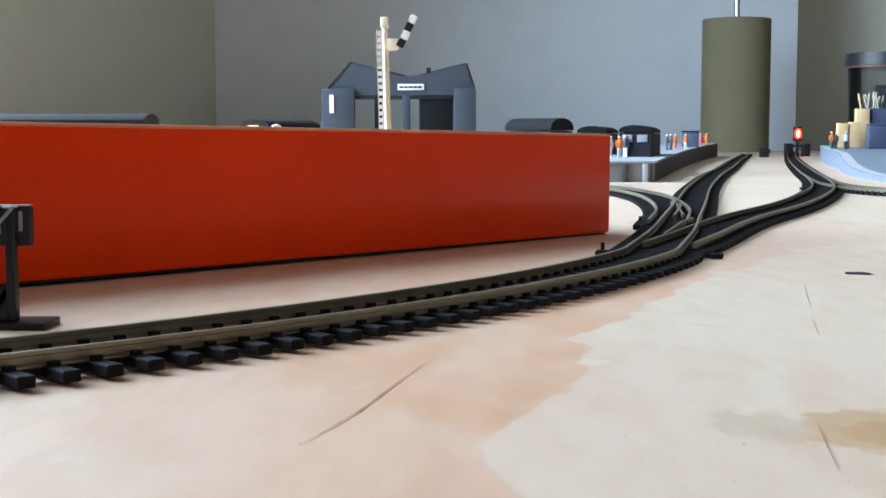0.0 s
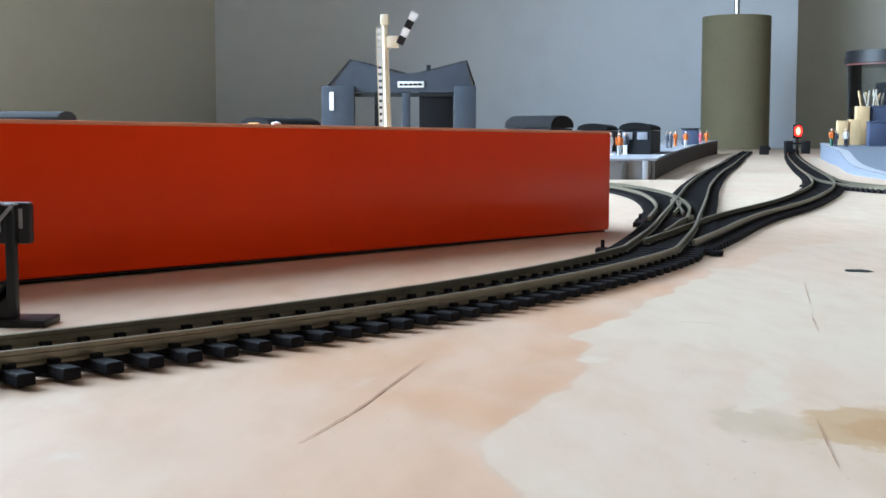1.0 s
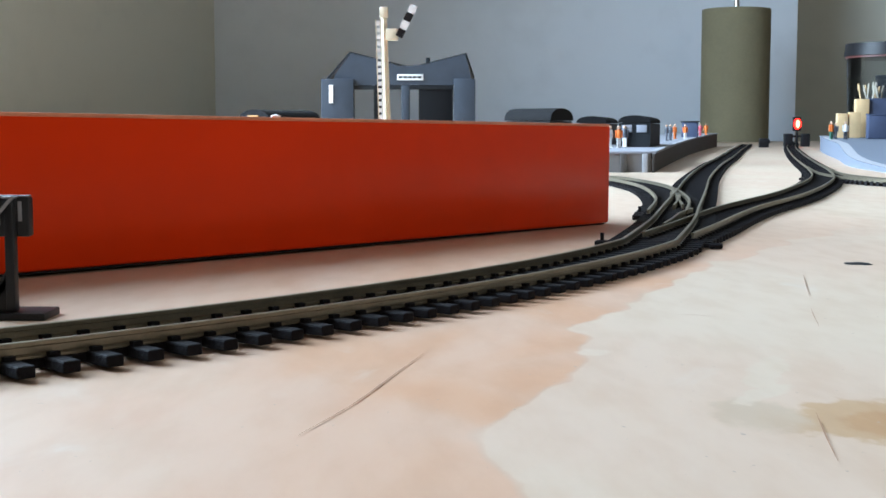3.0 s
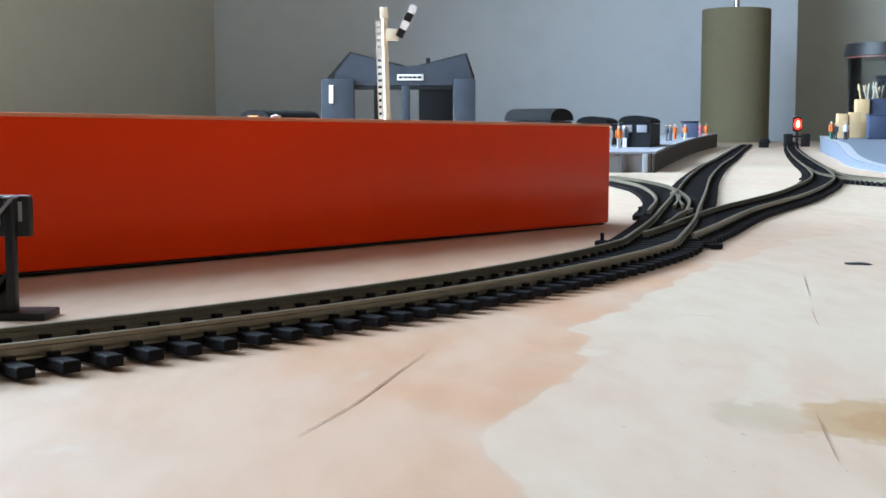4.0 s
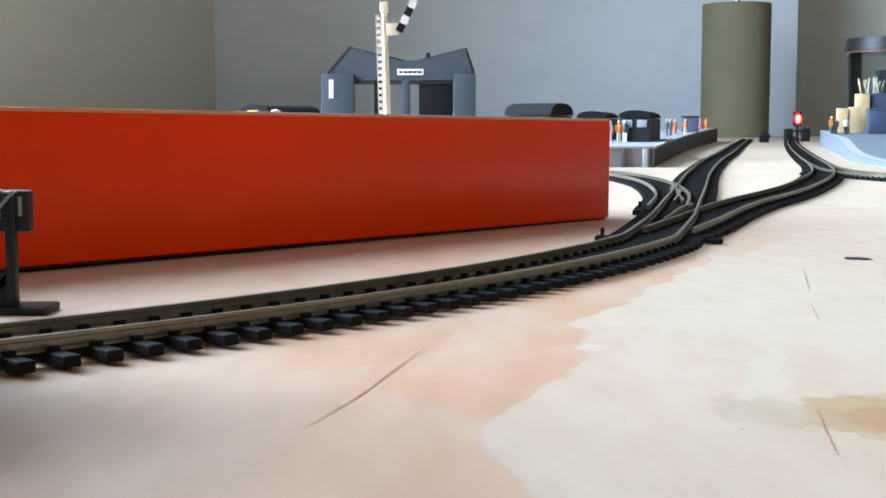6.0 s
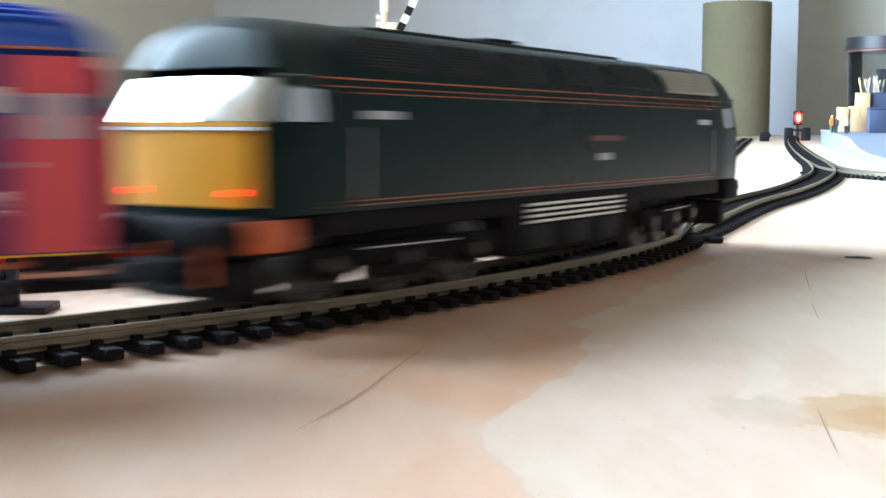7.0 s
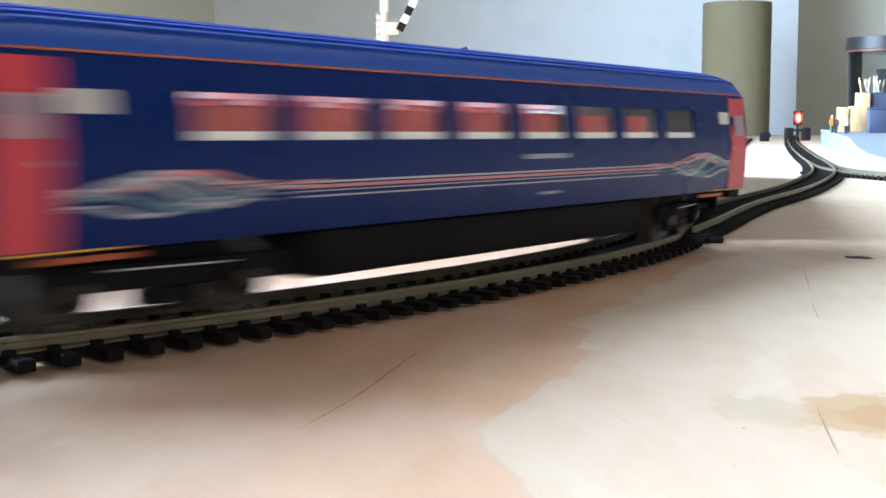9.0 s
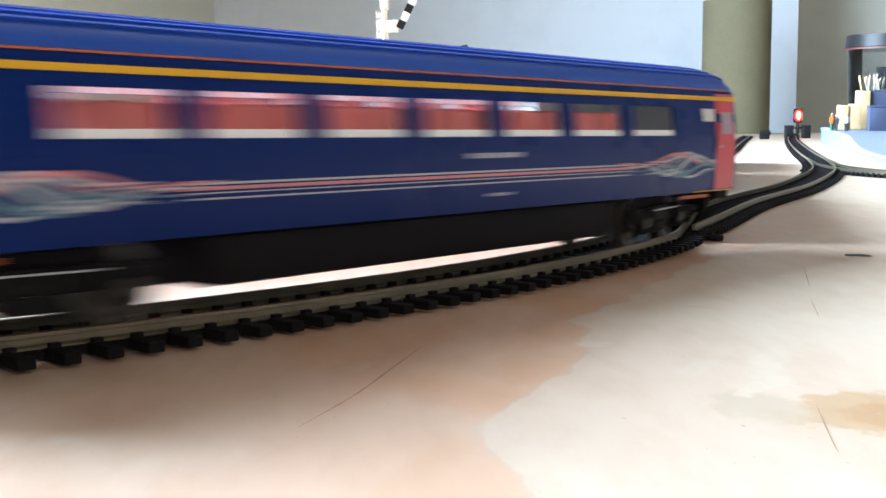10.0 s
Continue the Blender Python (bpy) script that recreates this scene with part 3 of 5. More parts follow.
for x0, x1, z1, y0, m_ in ((-0.0895, -0.052, 0.098, -0.006, GREYB), (-0.029, -0.0205, 0.091, 0, ROOFD), (0.003, 0.0125, 0.091, 0, GREYB), (0.0635, 0.0885, 0.098, -0.006, GREYB)):
    part("pier", bx(x0, x1, y0, 0.012, 0, z1, 0.0008), m_, ES)
part("shed_door", bx(0.023, 0.0625, 0.002, 0.005, 0, 0.091, 0.0004), ROOFD, ES)
part("lintel", bx(-0.0515, 0.063, 0.0005, 0.006, 0.086, 0.0908, 0.0004), GREYD, ES)
for x in (-0.084, 0.083):
    part("rear_pier", bx(x - 0.004, x + 0.004, 0.155, 0.165, 0, 0.0975, 0.0005), GREYD, ES)
part("chimney", bx(0.031, 0.036, 0.02, 0.025, 0.112, 0.1235, 0.0005), GREYD, ES)
sgn = part("name_sign", bx(-0.002, 0.0285, -0.0013, -0.0003, 0.0965, 0.1035, 0.0002), PAPER, ES, "white name board with illegible lettering")
for k in range(5):
    part("lettering_bar", bx(0.000 + 0.0054 * k, 0.0044 + 0.0054 * k, -0.0018, -0.0014, 0.0988, 0.1012), GREYD, sgn)
part("poster", bx(-0.0805, -0.0755, -0.0072, -0.0064, 0.070, 0.091), PAPER, ES, "small white poster")

# ---- stock standing on other tracks ----


ROOFK = mat("matt_black_roof", (0.012, 0.012, 0.013), 0.85, vary=0.3, scale=150, spec=0.15)


NOSE = mat("nose_orange", (0.42, 0.18, 0.015), 0.5, vary=0.15, scale=200)
BRUSH = mat("bristle_tan", (0.34, 0.31, 0.25), 0.8, vary=0.25, scale=200)


def arch(w, z0, z1, rise, n=10):
    pts = [(-w, z0), (w, z0)]
    for i in range(n + 1):
        a = math.pi * i / n
        pts.append((w * math.cos(a), z1 - rise + rise * math.sin(a) ** 0.8))
    return pts


def parked(name, label, x, y, turn, length, roof, front=None, z1=0.050, patch=None):
    e = empty(name, pose(x, y, zb(y) + 0.0052, 0, 0, turn), label, "railway vehicle", "stock standing on other tracks")
    part("body", prism(arch(0.0172, 0.012, 0.042, 0.0008), 0, length), GREYD, e)
    part("roof", prism(arch(0.0178, 0.0422, z1, z1 - 0.0424), -0.001, length + 0.001), roof, e)
    for k in (0.22, 0.78):
        part("bogie", bx(-0.0105, 0.0105, length * k - 0.016, length * k + 0.016, -0.0002, 0.0118, 0.001), BLACK, e)
    if front:
        part("front_panel", bx(-0.013, 0.013, -0.0012, -0.0002, 0.016, 0.030, 0.0003), front, e)
    for s in (-1, 1):
        part("end_window", bx(s * 0.008 - 0.0055, s * 0.008 + 0.0055, -0.0014, -0.0003, 0.0315, 0.0395, 0.0003), patch or DARKC, e)
    if patch is YELLOW:
        part("nose_panel", bx(-0.0065, 0.0065, -0.0024, -0.0012, 0.0430, 0.0468, 0.0010), NOSE, e, "orange-yellow nose panel")
    return e


parked("parked_coach", "dark arched-roof coach standing beyond the platform", 0.208, 1.40, -13, 0.17, ROOFK, patch=PLAT)
parked("parked_coach", "dark coach standing in the bay beyond the platform", 0.173, 1.50, -13, 0.14, ROOFK)
parked("parked_wagon", "black round-roofed van standing behind the red box", 0.100, 1.09, 52, 0.045, ROOFK, z1=0.0525, front=ORANGE)
parked("parked_locomotive", "dark locomotive with an orange-yellow nose behind the red box", -0.160, 1.10, -35, 0.065, ROOFK, front=YELLOW, z1=0.0515, patch=YELLOW)

# ---- platforms ----


def deck(name, rows_, label, top, side):
    e = empty(name, None, label, "platform", "station platforms")
    bm = bmesh.new()
    n = len(rows_)
    t_ = [[bm.verts.new((x, y, zb(y) + z)) for x in xs_] for y, z, xs_ in rows_]
    b_ = [[bm.verts.new((x, y, zb(y) + z - 0.002)) for x in xs_] for y, z, xs_ in rows_]
    for i in range(n - 1):
        bm.faces.new((t_[i][0], t_[i][1], t_[i + 1][1], t_[i + 1][0]))
        bm.faces.new((b_[i][0], b_[i + 1][0], b_[i + 1][1], b_[i][1]))
        for j in (0, 1):
            bm.faces.new((t_[i][j], t_[i + 1][j], b_[i + 1][j], b_[i][j]))
    for i in (0, n - 1):
        bm.faces.new((t_[i][0], t_[i][1], b_[i][1], b_[i][0]))
    part("deck", bm, top, e)
    for j in (0, 1):
        ins = 0.003 if j == 0 else -0.003
        pts = [(r[2][j] + ins, r[0]) for r in rows_]
        bm = bmesh.new()
        w = 0.0012
        prev = None
        for (x, y), r in zip(pts, rows_):
            cur = [bm.verts.new((x - w, y, zb(y))), bm.verts.new((x + w, y, zb(y))), bm.verts.new((x + w, y, zb(y) + r[1] - 0.002)), bm.verts.new((x - w, y, zb(y) + r[1] - 0.002))]
            if prev:
                for k in range(4):
                    bm.faces.new((prev[k], prev[(k + 1) % 4], cur[(k + 1) % 4], cur[k]))
            else:
                bm.faces.new(cur)
            prev = cur
        bm.faces.new(prev[::-1])
        part("side_wall", bm, side, e)
    y, z, xs_ = rows_[0]
    part("end_wall", bx(xs_[0] + 0.0045, xs_[1] - 0.0045, y + 0.002, y + 0.004, zb(y), zb(y) + z - 0.002), PLATEND, e)
    return e


def mixr(a, b, u):
    return a + (b - a) * u


pl = []
for k in range(13):
    u = k / 12
    y = mixr(1.200, 3.0, u)
    xr = mixr(0.199, 0.640, u) - 0.012 * math.sin(math.pi * u)
    pl.append((y, 0.0195 + 0.0115 * u, (xr - 0.105, xr)))
plat = deck("platform", pl, "grey station platform with a dark brick side and small figures", PLAT, PLATSIDE)
bm = bmesh.new()
prev = None
for y, z, xs_ in pl:
    cur = [bm.verts.new((xs_[1] - 0.006, y, zb(y) + z + 0.0003)), bm.verts.new((xs_[1] - 0.0005, y, zb(y) + z + 0.0003))]
    if prev:
        bm.faces.new((prev[0], prev[1], cur[1], cur[0]))
    prev = cur
part("platform_edge", bm, PALEEDGE, plat, "pale platform edging line")
for k in range(2):
    part("pier", bx(0.186 - 0.02 * k, 0.191 - 0.02 * k, 1.1985, 1.2015, zb(1.2), zb(1.2) + 0.0172, 0.0003), PALEEDGE if k == 0 else PLATSIDE, plat)


def ramp_z(y):
    u = min(max((y - 1.12) / 0.62, 0), 1)
    return 0.004 + 0.018 * u * u * (3 - 2 * u) + 0.006 * min(max((y - 1.75) / 0.6, 0), 1)


edge = spline([(0.398, 1.13), (0.410, 1.21), (0.437, 1.388), (0.525, 1.72), (0.60, 2.02), (0.70, 2.40)], 0.03)
edge = sorted(edge, key=lambda p: p[1])
pr = [(y, ramp_z(y), (x, x + 0.55)) for x, y in edge]
plat2 = deck("platform", pr, "pale blue-grey platform ramp with a white edge", PLATBLUE, PLATBLUE)
bm = bmesh.new()
prev = None
for y, z, xs_ in pr:
    cur = [bm.verts.new((xs_[0] + 0.0005, y, zb(y) + z + 0.0004)), bm.verts.new((xs_[0] + 0.013, y, zb(y) + z + 0.0004))]
    if prev:
        bm.faces.new((prev[0], prev[1], cur[1], cur[0]))
    prev = cur
part("platform_edge", bm, PALEEDGE, plat2, "white painted platform edge")

# ---- figures on the platforms ----


def figure(x, y, z, lower, upper, label, turn=0.0, h=0.0235, top=SKIN):
    bm = bmesh.new()
    k = h / 0.0235
    for s in (-1, 1):
        cyl(bm, s * 0.0013 * k, 0, 0, 0.0105 * k, 0.0010 * k, 0.0014 * k, 8)
        box(bm, s * 0.0013 * k - 0.0009, s * 0.0013 * k + 0.0009, -0.0024 * k, 0.001 * k, 0, 0.0011 * k)
    n_low = len(bm.faces)
    cyl(bm, 0, 0, 0.0100 * k, 0.0150 * k, 0.0026 * k, 0.0030 * k, 10)
    cyl(bm, 0, 0, 0.0150 * k, 0.0192 * k, 0.0030 * k, 0.0018 * k, 10)
    for s in (-1, 1):
        cyl(bm, s * 0.0036 * k, 0, 0.0105 * k, 0.0185 * k, 0.0008 * k, 0.0010 * k, 8)
    n_up = len(bm.faces)
    bmesh.ops.create_icosphere(bm, subdivisions=2, radius=0.0019 * k, matrix=Matrix.Translation((0, 0, 0.0214 * k)))
    for i, f in enumerate(bm.faces):
        f.material_index = 0 if i < n_low else 1 if i < n_up else 2
    ob = mesh_ob("figurine", bm, lower)
    ob.data.materials.append(upper)
    ob.data.materials.append(top)
    ob.matrix_world = pose(x, y, zb(y) + z, 0, 0, turn)
    return tagged(ob, label, "figurine", "figurines on the platforms")


def on_plat(px, d):
    u = (d - 1.2) / 1.8
    return px * d, d, 0.0195 + 0.0115 * u + 0.0001


PURPLE = mat("figure_pink_paint", (0.6, 0.12, 0.15), 0.6, vary=0.1, scale=200)
GREENC = mat("figure_green_paint", (0.05, 0.16, 0.11), 0.6, vary=0.1, scale=200)
for px, d, lo, up, lab, tn in ((0.1366, 1.36, PALEC, ORANGE, "tiny figurine in an orange jacket on the platform", 20), (0.1412, 1.40, PALEC, DARKC, "tiny figurine in a dark coat and pale trousers", -30),
                               (0.1300, 1.36, PALEC, PALEC, "tiny pale figurine by the platform end", 60), (0.1600, 1.55, DARKC, DARKC, "tiny dark figurine standing on the platform", 10),
                               (0.1735, 1.86, DARKC, DARKC, "tiny dark figurine waiting on the platform", 90), (0.1765, 1.88, DARKC, DARKC, "tiny dark figurine waiting with another", -60),
                               (0.1800, 2.05, ORANGE, ORANGE, "tiny figurine in orange overalls", 40), (0.1880, 2.02, PALEC, ORANGE, "tiny figurine in an orange vest and pale trousers", 15),
                               (0.1995, 2.50, PURPLE, PURPLE, "tiny pink figurine far along the platform", 0), (0.2040, 2.60, ORANGE, ORANGE, "tiny orange figurine far along the platform", 0)):
    x, y, z = on_plat(px, d)
    figure(x, y, z, lo, up, lab, tn)
x, y, z = on_plat(0.1915, 2.25)
hut = empty("platform_hut", pose(x, y, zb(y) + z, 0, 0, -13), "small navy blue hut on the platform", "hut")
part("walls", bx(-0.014, 0.014, -0.010, 0.010, 0, 0.026, 0.0006), NAVY, hut)
part("roof", bx(-0.016, 0.016, -0.012, 0.012, 0.0261, 0.028, 0.0004), GREYD, hut)
figure(0.6020, 2.0, ramp_z(2.0), GREENC, ORANGE, "tiny figurine with green trousers and an orange top", 30, 0.028)
figure(0.6085, 2.0, ramp_z(2.0), DARKC, DARKC, "tiny dark figurine bending beside another", -40, 0.026)
figure(0.6240, 2.0, ramp_z(2.0), DARKC, PALEC, "tiny figurine with a white shirt and dark trousers", 10, 0.028)

# ---- clutter on the pale platform ----


def block(name, label, category, x, y, w, d, z0, h, m_, lid=None):
    e = empty(name, pose(x, y, z0, 0, 0, -6), label, category, "clutter on the pale platform")
    part("body", bx(-w / 2, w / 2, -d / 2, d / 2, 0, h, 0.0008), m_, e)
    if lid:
        part("lid", bx(-w / 2 - 0.0006, w / 2 + 0.0006, -d / 2 - 0.0006, d / 2 + 0.0006, h + 0.0002, h + 0.003, 0.0005), lid, e)
    return e


def pz(y):
    return zb(y) + ramp_z(y) + 0.0003


block("wooden_block", "pale wooden block standing on the platform", "block", 0.655, 2.12, 0.017, 0.014, pz(2.12), 0.040, WOODY)
block("wooden_block", "pale wooden block beside a taller one", "block", 0.675, 2.12, 0.018, 0.014, pz(2.12), 0.042, WOODY)
block("wooden_block", "tall pale wooden block with a narrow top", "block", 0.700, 2.16, 0.022, 0.014, pz(2.16), 0.064, WOODY)
block("blue_box", "small navy blue box on the platform", "box", 0.688, 2.03, 0.040, 0.020, pz(2.03), 0.036, NAVY, NAVY)
block("blue_box", "larger navy blue box behind a small one", "box", 0.738, 2.17, 0.050, 0.030, pz(2.17), 0.062, NAVY, NAVY)
pot = empty("brush_pot", pose(0.742, 2.235, pz(2.235)), "dark pot full of pale brushes", "brush pot")
part("pot", cyl(bmesh.new(), 0, 0, 0, 0.050, 0.024, 0.027, 20), NAVY, pot)
for k in range(12):
    a = 2.4 * k
    r = 0.005 + 0.0013 * k
    bm = bmesh.new()
    cyl(bm, 0, 0, 0, 0.024 + 0.010 * ((k * 7) % 5) / 5, 0.0013, 0.0016, 8)
    cyl(bm, 0, 0, 0.0242 + 0.010 * ((k * 7) % 5) / 5, 0.036 + 0.010 * ((k * 7) % 5) / 5, 0.0028, 0.0012, 8)
    o = part("brush", bm, BRUSH if k % 3 else WOODY, pot)
    o.matrix_basis = Matrix.Translation((r * math.cos(a), r * math.sin(a), 0.0505)) @ Matrix.Rotation(0.25 * math.sin(a * 2), 4, "Y")
JARG = glass("smoky_jar", (0.78, 0.81, 0.82), rough=0.12)
jar = empty("storage_jar", pose(0.918, 2.66, zb(2.66)), "smoky clear storage jar with a black lid and red band", "jar")
bm = cyl(bmesh.new(), 0, 0, 0.0, 0.1843, 0.080, 0.086, 40)
part("glass_body", bm, JARG, jar)
part("contents", cyl(bmesh.new(), 0.016, 0, 0.0022, 0.150, 0.036, 0.044, 24), GREYD, jar)
part("red_band", cyl(bmesh.new(), 0, 0, 0.1845, 0.189, 0.0885, 0.0885, 40), mat("dull_red_band", (0.10, 0.03, 0.025), 0.5), jar)
part("lid", cyl(bmesh.new(), 0, 0, 0.1892, 0.214, 0.092, 0.089, 40), BLACK, jar)

# ---- olive column, block, red signal ----
lamp = empty("floor_lamp", pose(0.948, 4.2, zb(4.2)), "tall olive fabric cylinder lamp with a chrome rod", "lamp")
bm = cyl(bmesh.new(), 0, 0, 0.0, 0.424, 0.109, 0.109, 56)
bmesh.ops.bevel(bm, geom=[e_ for e_ in bm.edges if abs(e_.verts[0].co.z - e_.verts[1].co.z) < 1e-6], offset=0.004, segments=2, affect="EDGES")
part("shade", bm, OLIVE, lamp, smooth=True)
part("rod", cyl(bmesh.new(), 0, 0, 0.4242, 0.70, 0.0095, 0.0095, 20), CHROME, lamp, "chrome rod")
part("rim", cyl(bmesh.new(), 0, 0, 0.4241, 0.4275, 0.030, 0.028, 24), CHROME, lamp)
stop = empty("track_end_block", pose(0.712, 2.86, zb(2.86)), "small black block at the end of a track", "buffer stop")
part("block", bx(-0.010, 0.010, -0.006, 0.006, 0, 0.020, 0.001), BLACK, stop)
part("beam", bx(-0.012, 0.012, -0.0085, -0.0061, 0.010, 0.017, 0.0004), BLACK, stop)

RSX, RSY = 0.823, 3.0
rs = empty("colour_light_signal", pose(RSX, RSY, zb(RSY)), "black colour light signal glowing red over the track", "signal")
part("mast", cyl(bmesh.new(), 0, 0, 0.0, 0.036, 0.0028, 0.0028, 12), BLACK, rs)
for s in (-1, 1):
    part("relay_box", bx(s * 0.020 - 0.009, s * 0.020 + 0.009, -0.008, 0.008, 0, 0.030, 0.001), BLACK, rs)
    part("bracket", bx(min(s * 0.003, s * 0.0108), max(s * 0.003, s * 0.0108), -0.003, 0.003, 0.022, 0.026), BLACK, rs)
part("head", bx(-0.0092, 0.0092, -0.004, 0.006, 0.0362, 0.0685, 0.002), BLACK, rs)
# The wide disc is the lamp's red halo; the small one is the lamp.
for nm, r, y0, y1, tall, m_, lab in (("lens_glow_disc", 0.0084, -0.0062, -0.0042, 1.5, LENSGLOW, "red halo around the lamp, modelled as a glowing disc"), ("lens", 0.0042, -0.0088, -0.0064, 2.1, LAMPCORE, "bright red lamp")):
    bm = cyl(bmesh.new(), 0, 0, y0, y1, r, r, 28, "y")
    bmesh.ops.transform(bm, matrix=Matrix.Translation((0, 0, 0.0525)) @ Matrix.Diagonal((1, 1, tall, 1)), verts=bm.verts)
    part(nm, bm, m_, rs, lab)

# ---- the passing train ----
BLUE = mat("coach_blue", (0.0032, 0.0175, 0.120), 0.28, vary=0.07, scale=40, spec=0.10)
# Lighter copy of the coach blue; the roof's sheen is in the colour.
ROOF_LIT = mat("coach_blue_lit", (0.011, 0.066, 0.38), 0.38, vary=0.08, scale=60)
CORAL = mat("coral_door", (0.55, 0.040, 0.062), 0.4, vary=0.06, scale=60)
SEATC = mat("coral_seat", (0.90, 0.225, 0.195), 0.6, vary=0.1, scale=120)
INNER = mat("pale_interior", (0.84, 0.84, 0.83), 0.6, vary=0.05, scale=60)
LINEO = mat("orange_line", (0.38, 0.095, 0.03), 0.5, vary=0.08, scale=100)
BANDY = mat("first_class_yellow", (0.70, 0.38, 0.01), 0.45, vary=0.06, scale=60)
PINKL = mat("pink_line", (0.60, 0.22, 0.24), 0.5, vary=0.08, scale=100)
PALEL = mat("pale_line", (0.45, 0.46, 0.52), 0.5, vary=0.08, scale=100)
TEALL = mat("teal_swirl", (0.10, 0.19, 0.27), 0.5, vary=0.1, scale=100)
UNDER = mat("underframe_black", (0.0105, 0.0095, 0.011), 0.7, vary=0.35, scale=200, bump=0.3, spec=0.10)
TYRE = mat("wheel_steel", (0.09, 0.085, 0.08), 0.4, 0.8, vary=0.15, scale=200)
PLATE = mat("dark_red_plate", (0.11, 0.03, 0.025), 0.5, vary=0.1, scale=100)
LOCOL = mat("loco_lining", (0.30, 0.085, 0.03), 0.5, vary=0.1, scale=100)
LOCOG = mat("loco_green", (0.0040, 0.0145, 0.0150), 0.28, vary=0.25, scale=30, spec=0.08)
LOCOD = mat("loco_roof_dark", (0.010, 0.020, 0.018), 0.40, vary=0.2, scale=80, spec=0.2)
GRILLE = mat("grille_grey", (0.30, 0.29, 0.25), 0.5, vary=0.2, scale=150)
CARGLASS = glass("coach_glass", (0.95, 0.97, 0.98), rough=0.04)
CABGLASS = glass("cab_glass", (0.55, 0.6, 0.62), rough=0.04)
CABSIDE = glass("cab_side_glass", (0.25, 0.27, 0.28), rough=0.04)
TAIL = mat("red_tail_light", (0.6, 0.02, 0.01), 0.3, vary=0, emit=(1.0, 0.02, 0.01), power=4)
BEAM = mat("buffer_beam_orange", (0.50, 0.10, 0.03), 0.5, vary=0.15, scale=120)
DOORG = mat("mauve_door_glass", (0.36, 0.25, 0.30), 0.3, vary=0.05, scale=60)
FROST = mat("frosted_window", (0.60, 0.58, 0.55), 0.4, vary=0.05, scale=60)

SIDE = [(0.0136, 0.0172), (0.020, 0.0179), (0.028, 0.0180), (0.0335, 0.01775), (0.0400, 0.0169), (0.0426, 0.0163)]


def half(z, prof=None):
    prof = prof or SIDE
    for (z0, w0), (z1, w1) in zip(prof, prof[1:]):
        if z <= z1:
            return w0 + (w1 - w0) * (z - z0) / (z1 - z0)
    return prof[-1][1]


def side_sheet(bm, s, x0, x1, z0, z1, lift=0.0, prof=None, nz=3, thick=0.0):
    """A piece of a vehicle's side, following its tumblehome."""
    rows_ = []
    for k in range(nz + 1):
        z = z0 + (z1 - z0) * k / nz
        w = half(z, prof) + lift
        rows_.append((bm.verts.new((x0, s * w, z)), bm.verts.new((x1, s * w, z))))
    for a, b in zip(rows_, rows_[1:]):
        bm.faces.new((a[0], a[1], b[1], b[0]))
    if thick:
        back = []
        for k in range(nz + 1):
            z = z0 + (z1 - z0) * k / nz
            w = half(z, prof) + lift - thick
            back.append((bm.verts.new((x0, s * w, z)), bm.verts.new((x1, s * w, z))))
        for a, b in zip(back, back[1:]):
            bm.faces.new((a[0], b[0], b[1], a[1]))
        for j in (0, 1):
            for k in range(nz):
                bm.faces.new((rows_[k][j], rows_[k + 1][j], back[k + 1][j], back[k][j]))
        bm.faces.new((rows_[0][0], rows_[0][1], back[0][1], back[0][0]))
        bm.faces.new((rows_[-1][0], rows_[-1][1], back[-1][1], back[-1][0]))
    return bm


def strip(name, parent, s, x0, x1, z0, z1, material, lift=0.00015, prof=None, label=""):
    return part(name, side_sheet(bmesh.new(), s, x0, x1, z0, z1, lift, prof, 2), material, parent, label)


def swirl(parent, s, x0, x1, zc, amp, phase, wdt, material, lift):
    bm = bmesh.new()
    prev = None
    n = 36
    for i in range(n + 1):
        u = i / n
        x = x0 + (x1 - x0) * u
        env = math.sin(math.pi * min(u * 1.15 + 0.02, 1))
        z = zc + amp * env * math.sin(phase + 7.5 * u)
        w = wdt * (0.35 + 0.65 * env)
        cur = [bm.verts.new((x, s * (half(z + k * w) + lift), z + k * w)) for k in (-0.5, 0.5)]
        if prev:
            bm.faces.new((prev[0], prev[1], cur[1], cur[0]))
        prev = cur
    part("swirl_graphic", bm, material, parent)


def turned(profile, n=28):
    """A closed turned shape about the y axis from (y, radius) pairs."""
    bm = bmesh.new()
    rings = [[bm.verts.new((r * math.cos(2 * math.pi * i / n), y, r * math.sin(2 * math.pi * i / n))) for i in range(n)] for y, r in profile]
    for p, q in zip(rings, rings[1:]):
        for i in range(n):
            bm.faces.new((p[i], p[(i + 1) % n], q[(i + 1) % n], q[i]))
    bm.faces.new(rings[0][::-1])
    bm.faces.new(rings[-1])
    return bm


def wheelset(parent, x, r, material=TYRE):
    for s in (-1, 1):
        prof = [(0.0066, r * 0.6), (0.0066, r + 0.0008), (0.0072, r + 0.0008), (0.0074, r), (0.0098, r * 0.98), (0.0098, r * 0.80), (0.0090, r * 0.76), (0.0092, r * 0.45), (0.0103, r * 0.40)]
        o = part("wheel", turned([(s * y, q) for y, q in prof]), material, parent, "steel wheel")
        WHEELS.append((o, x, r))
    o = part("axle", turned([(-0.0064, 0.0012), (0.0064, 0.0012)], 10), material, parent)
    WHEELS.append((o, x, r))


WHEELS, BOGIES, TRAIN = [], [], []


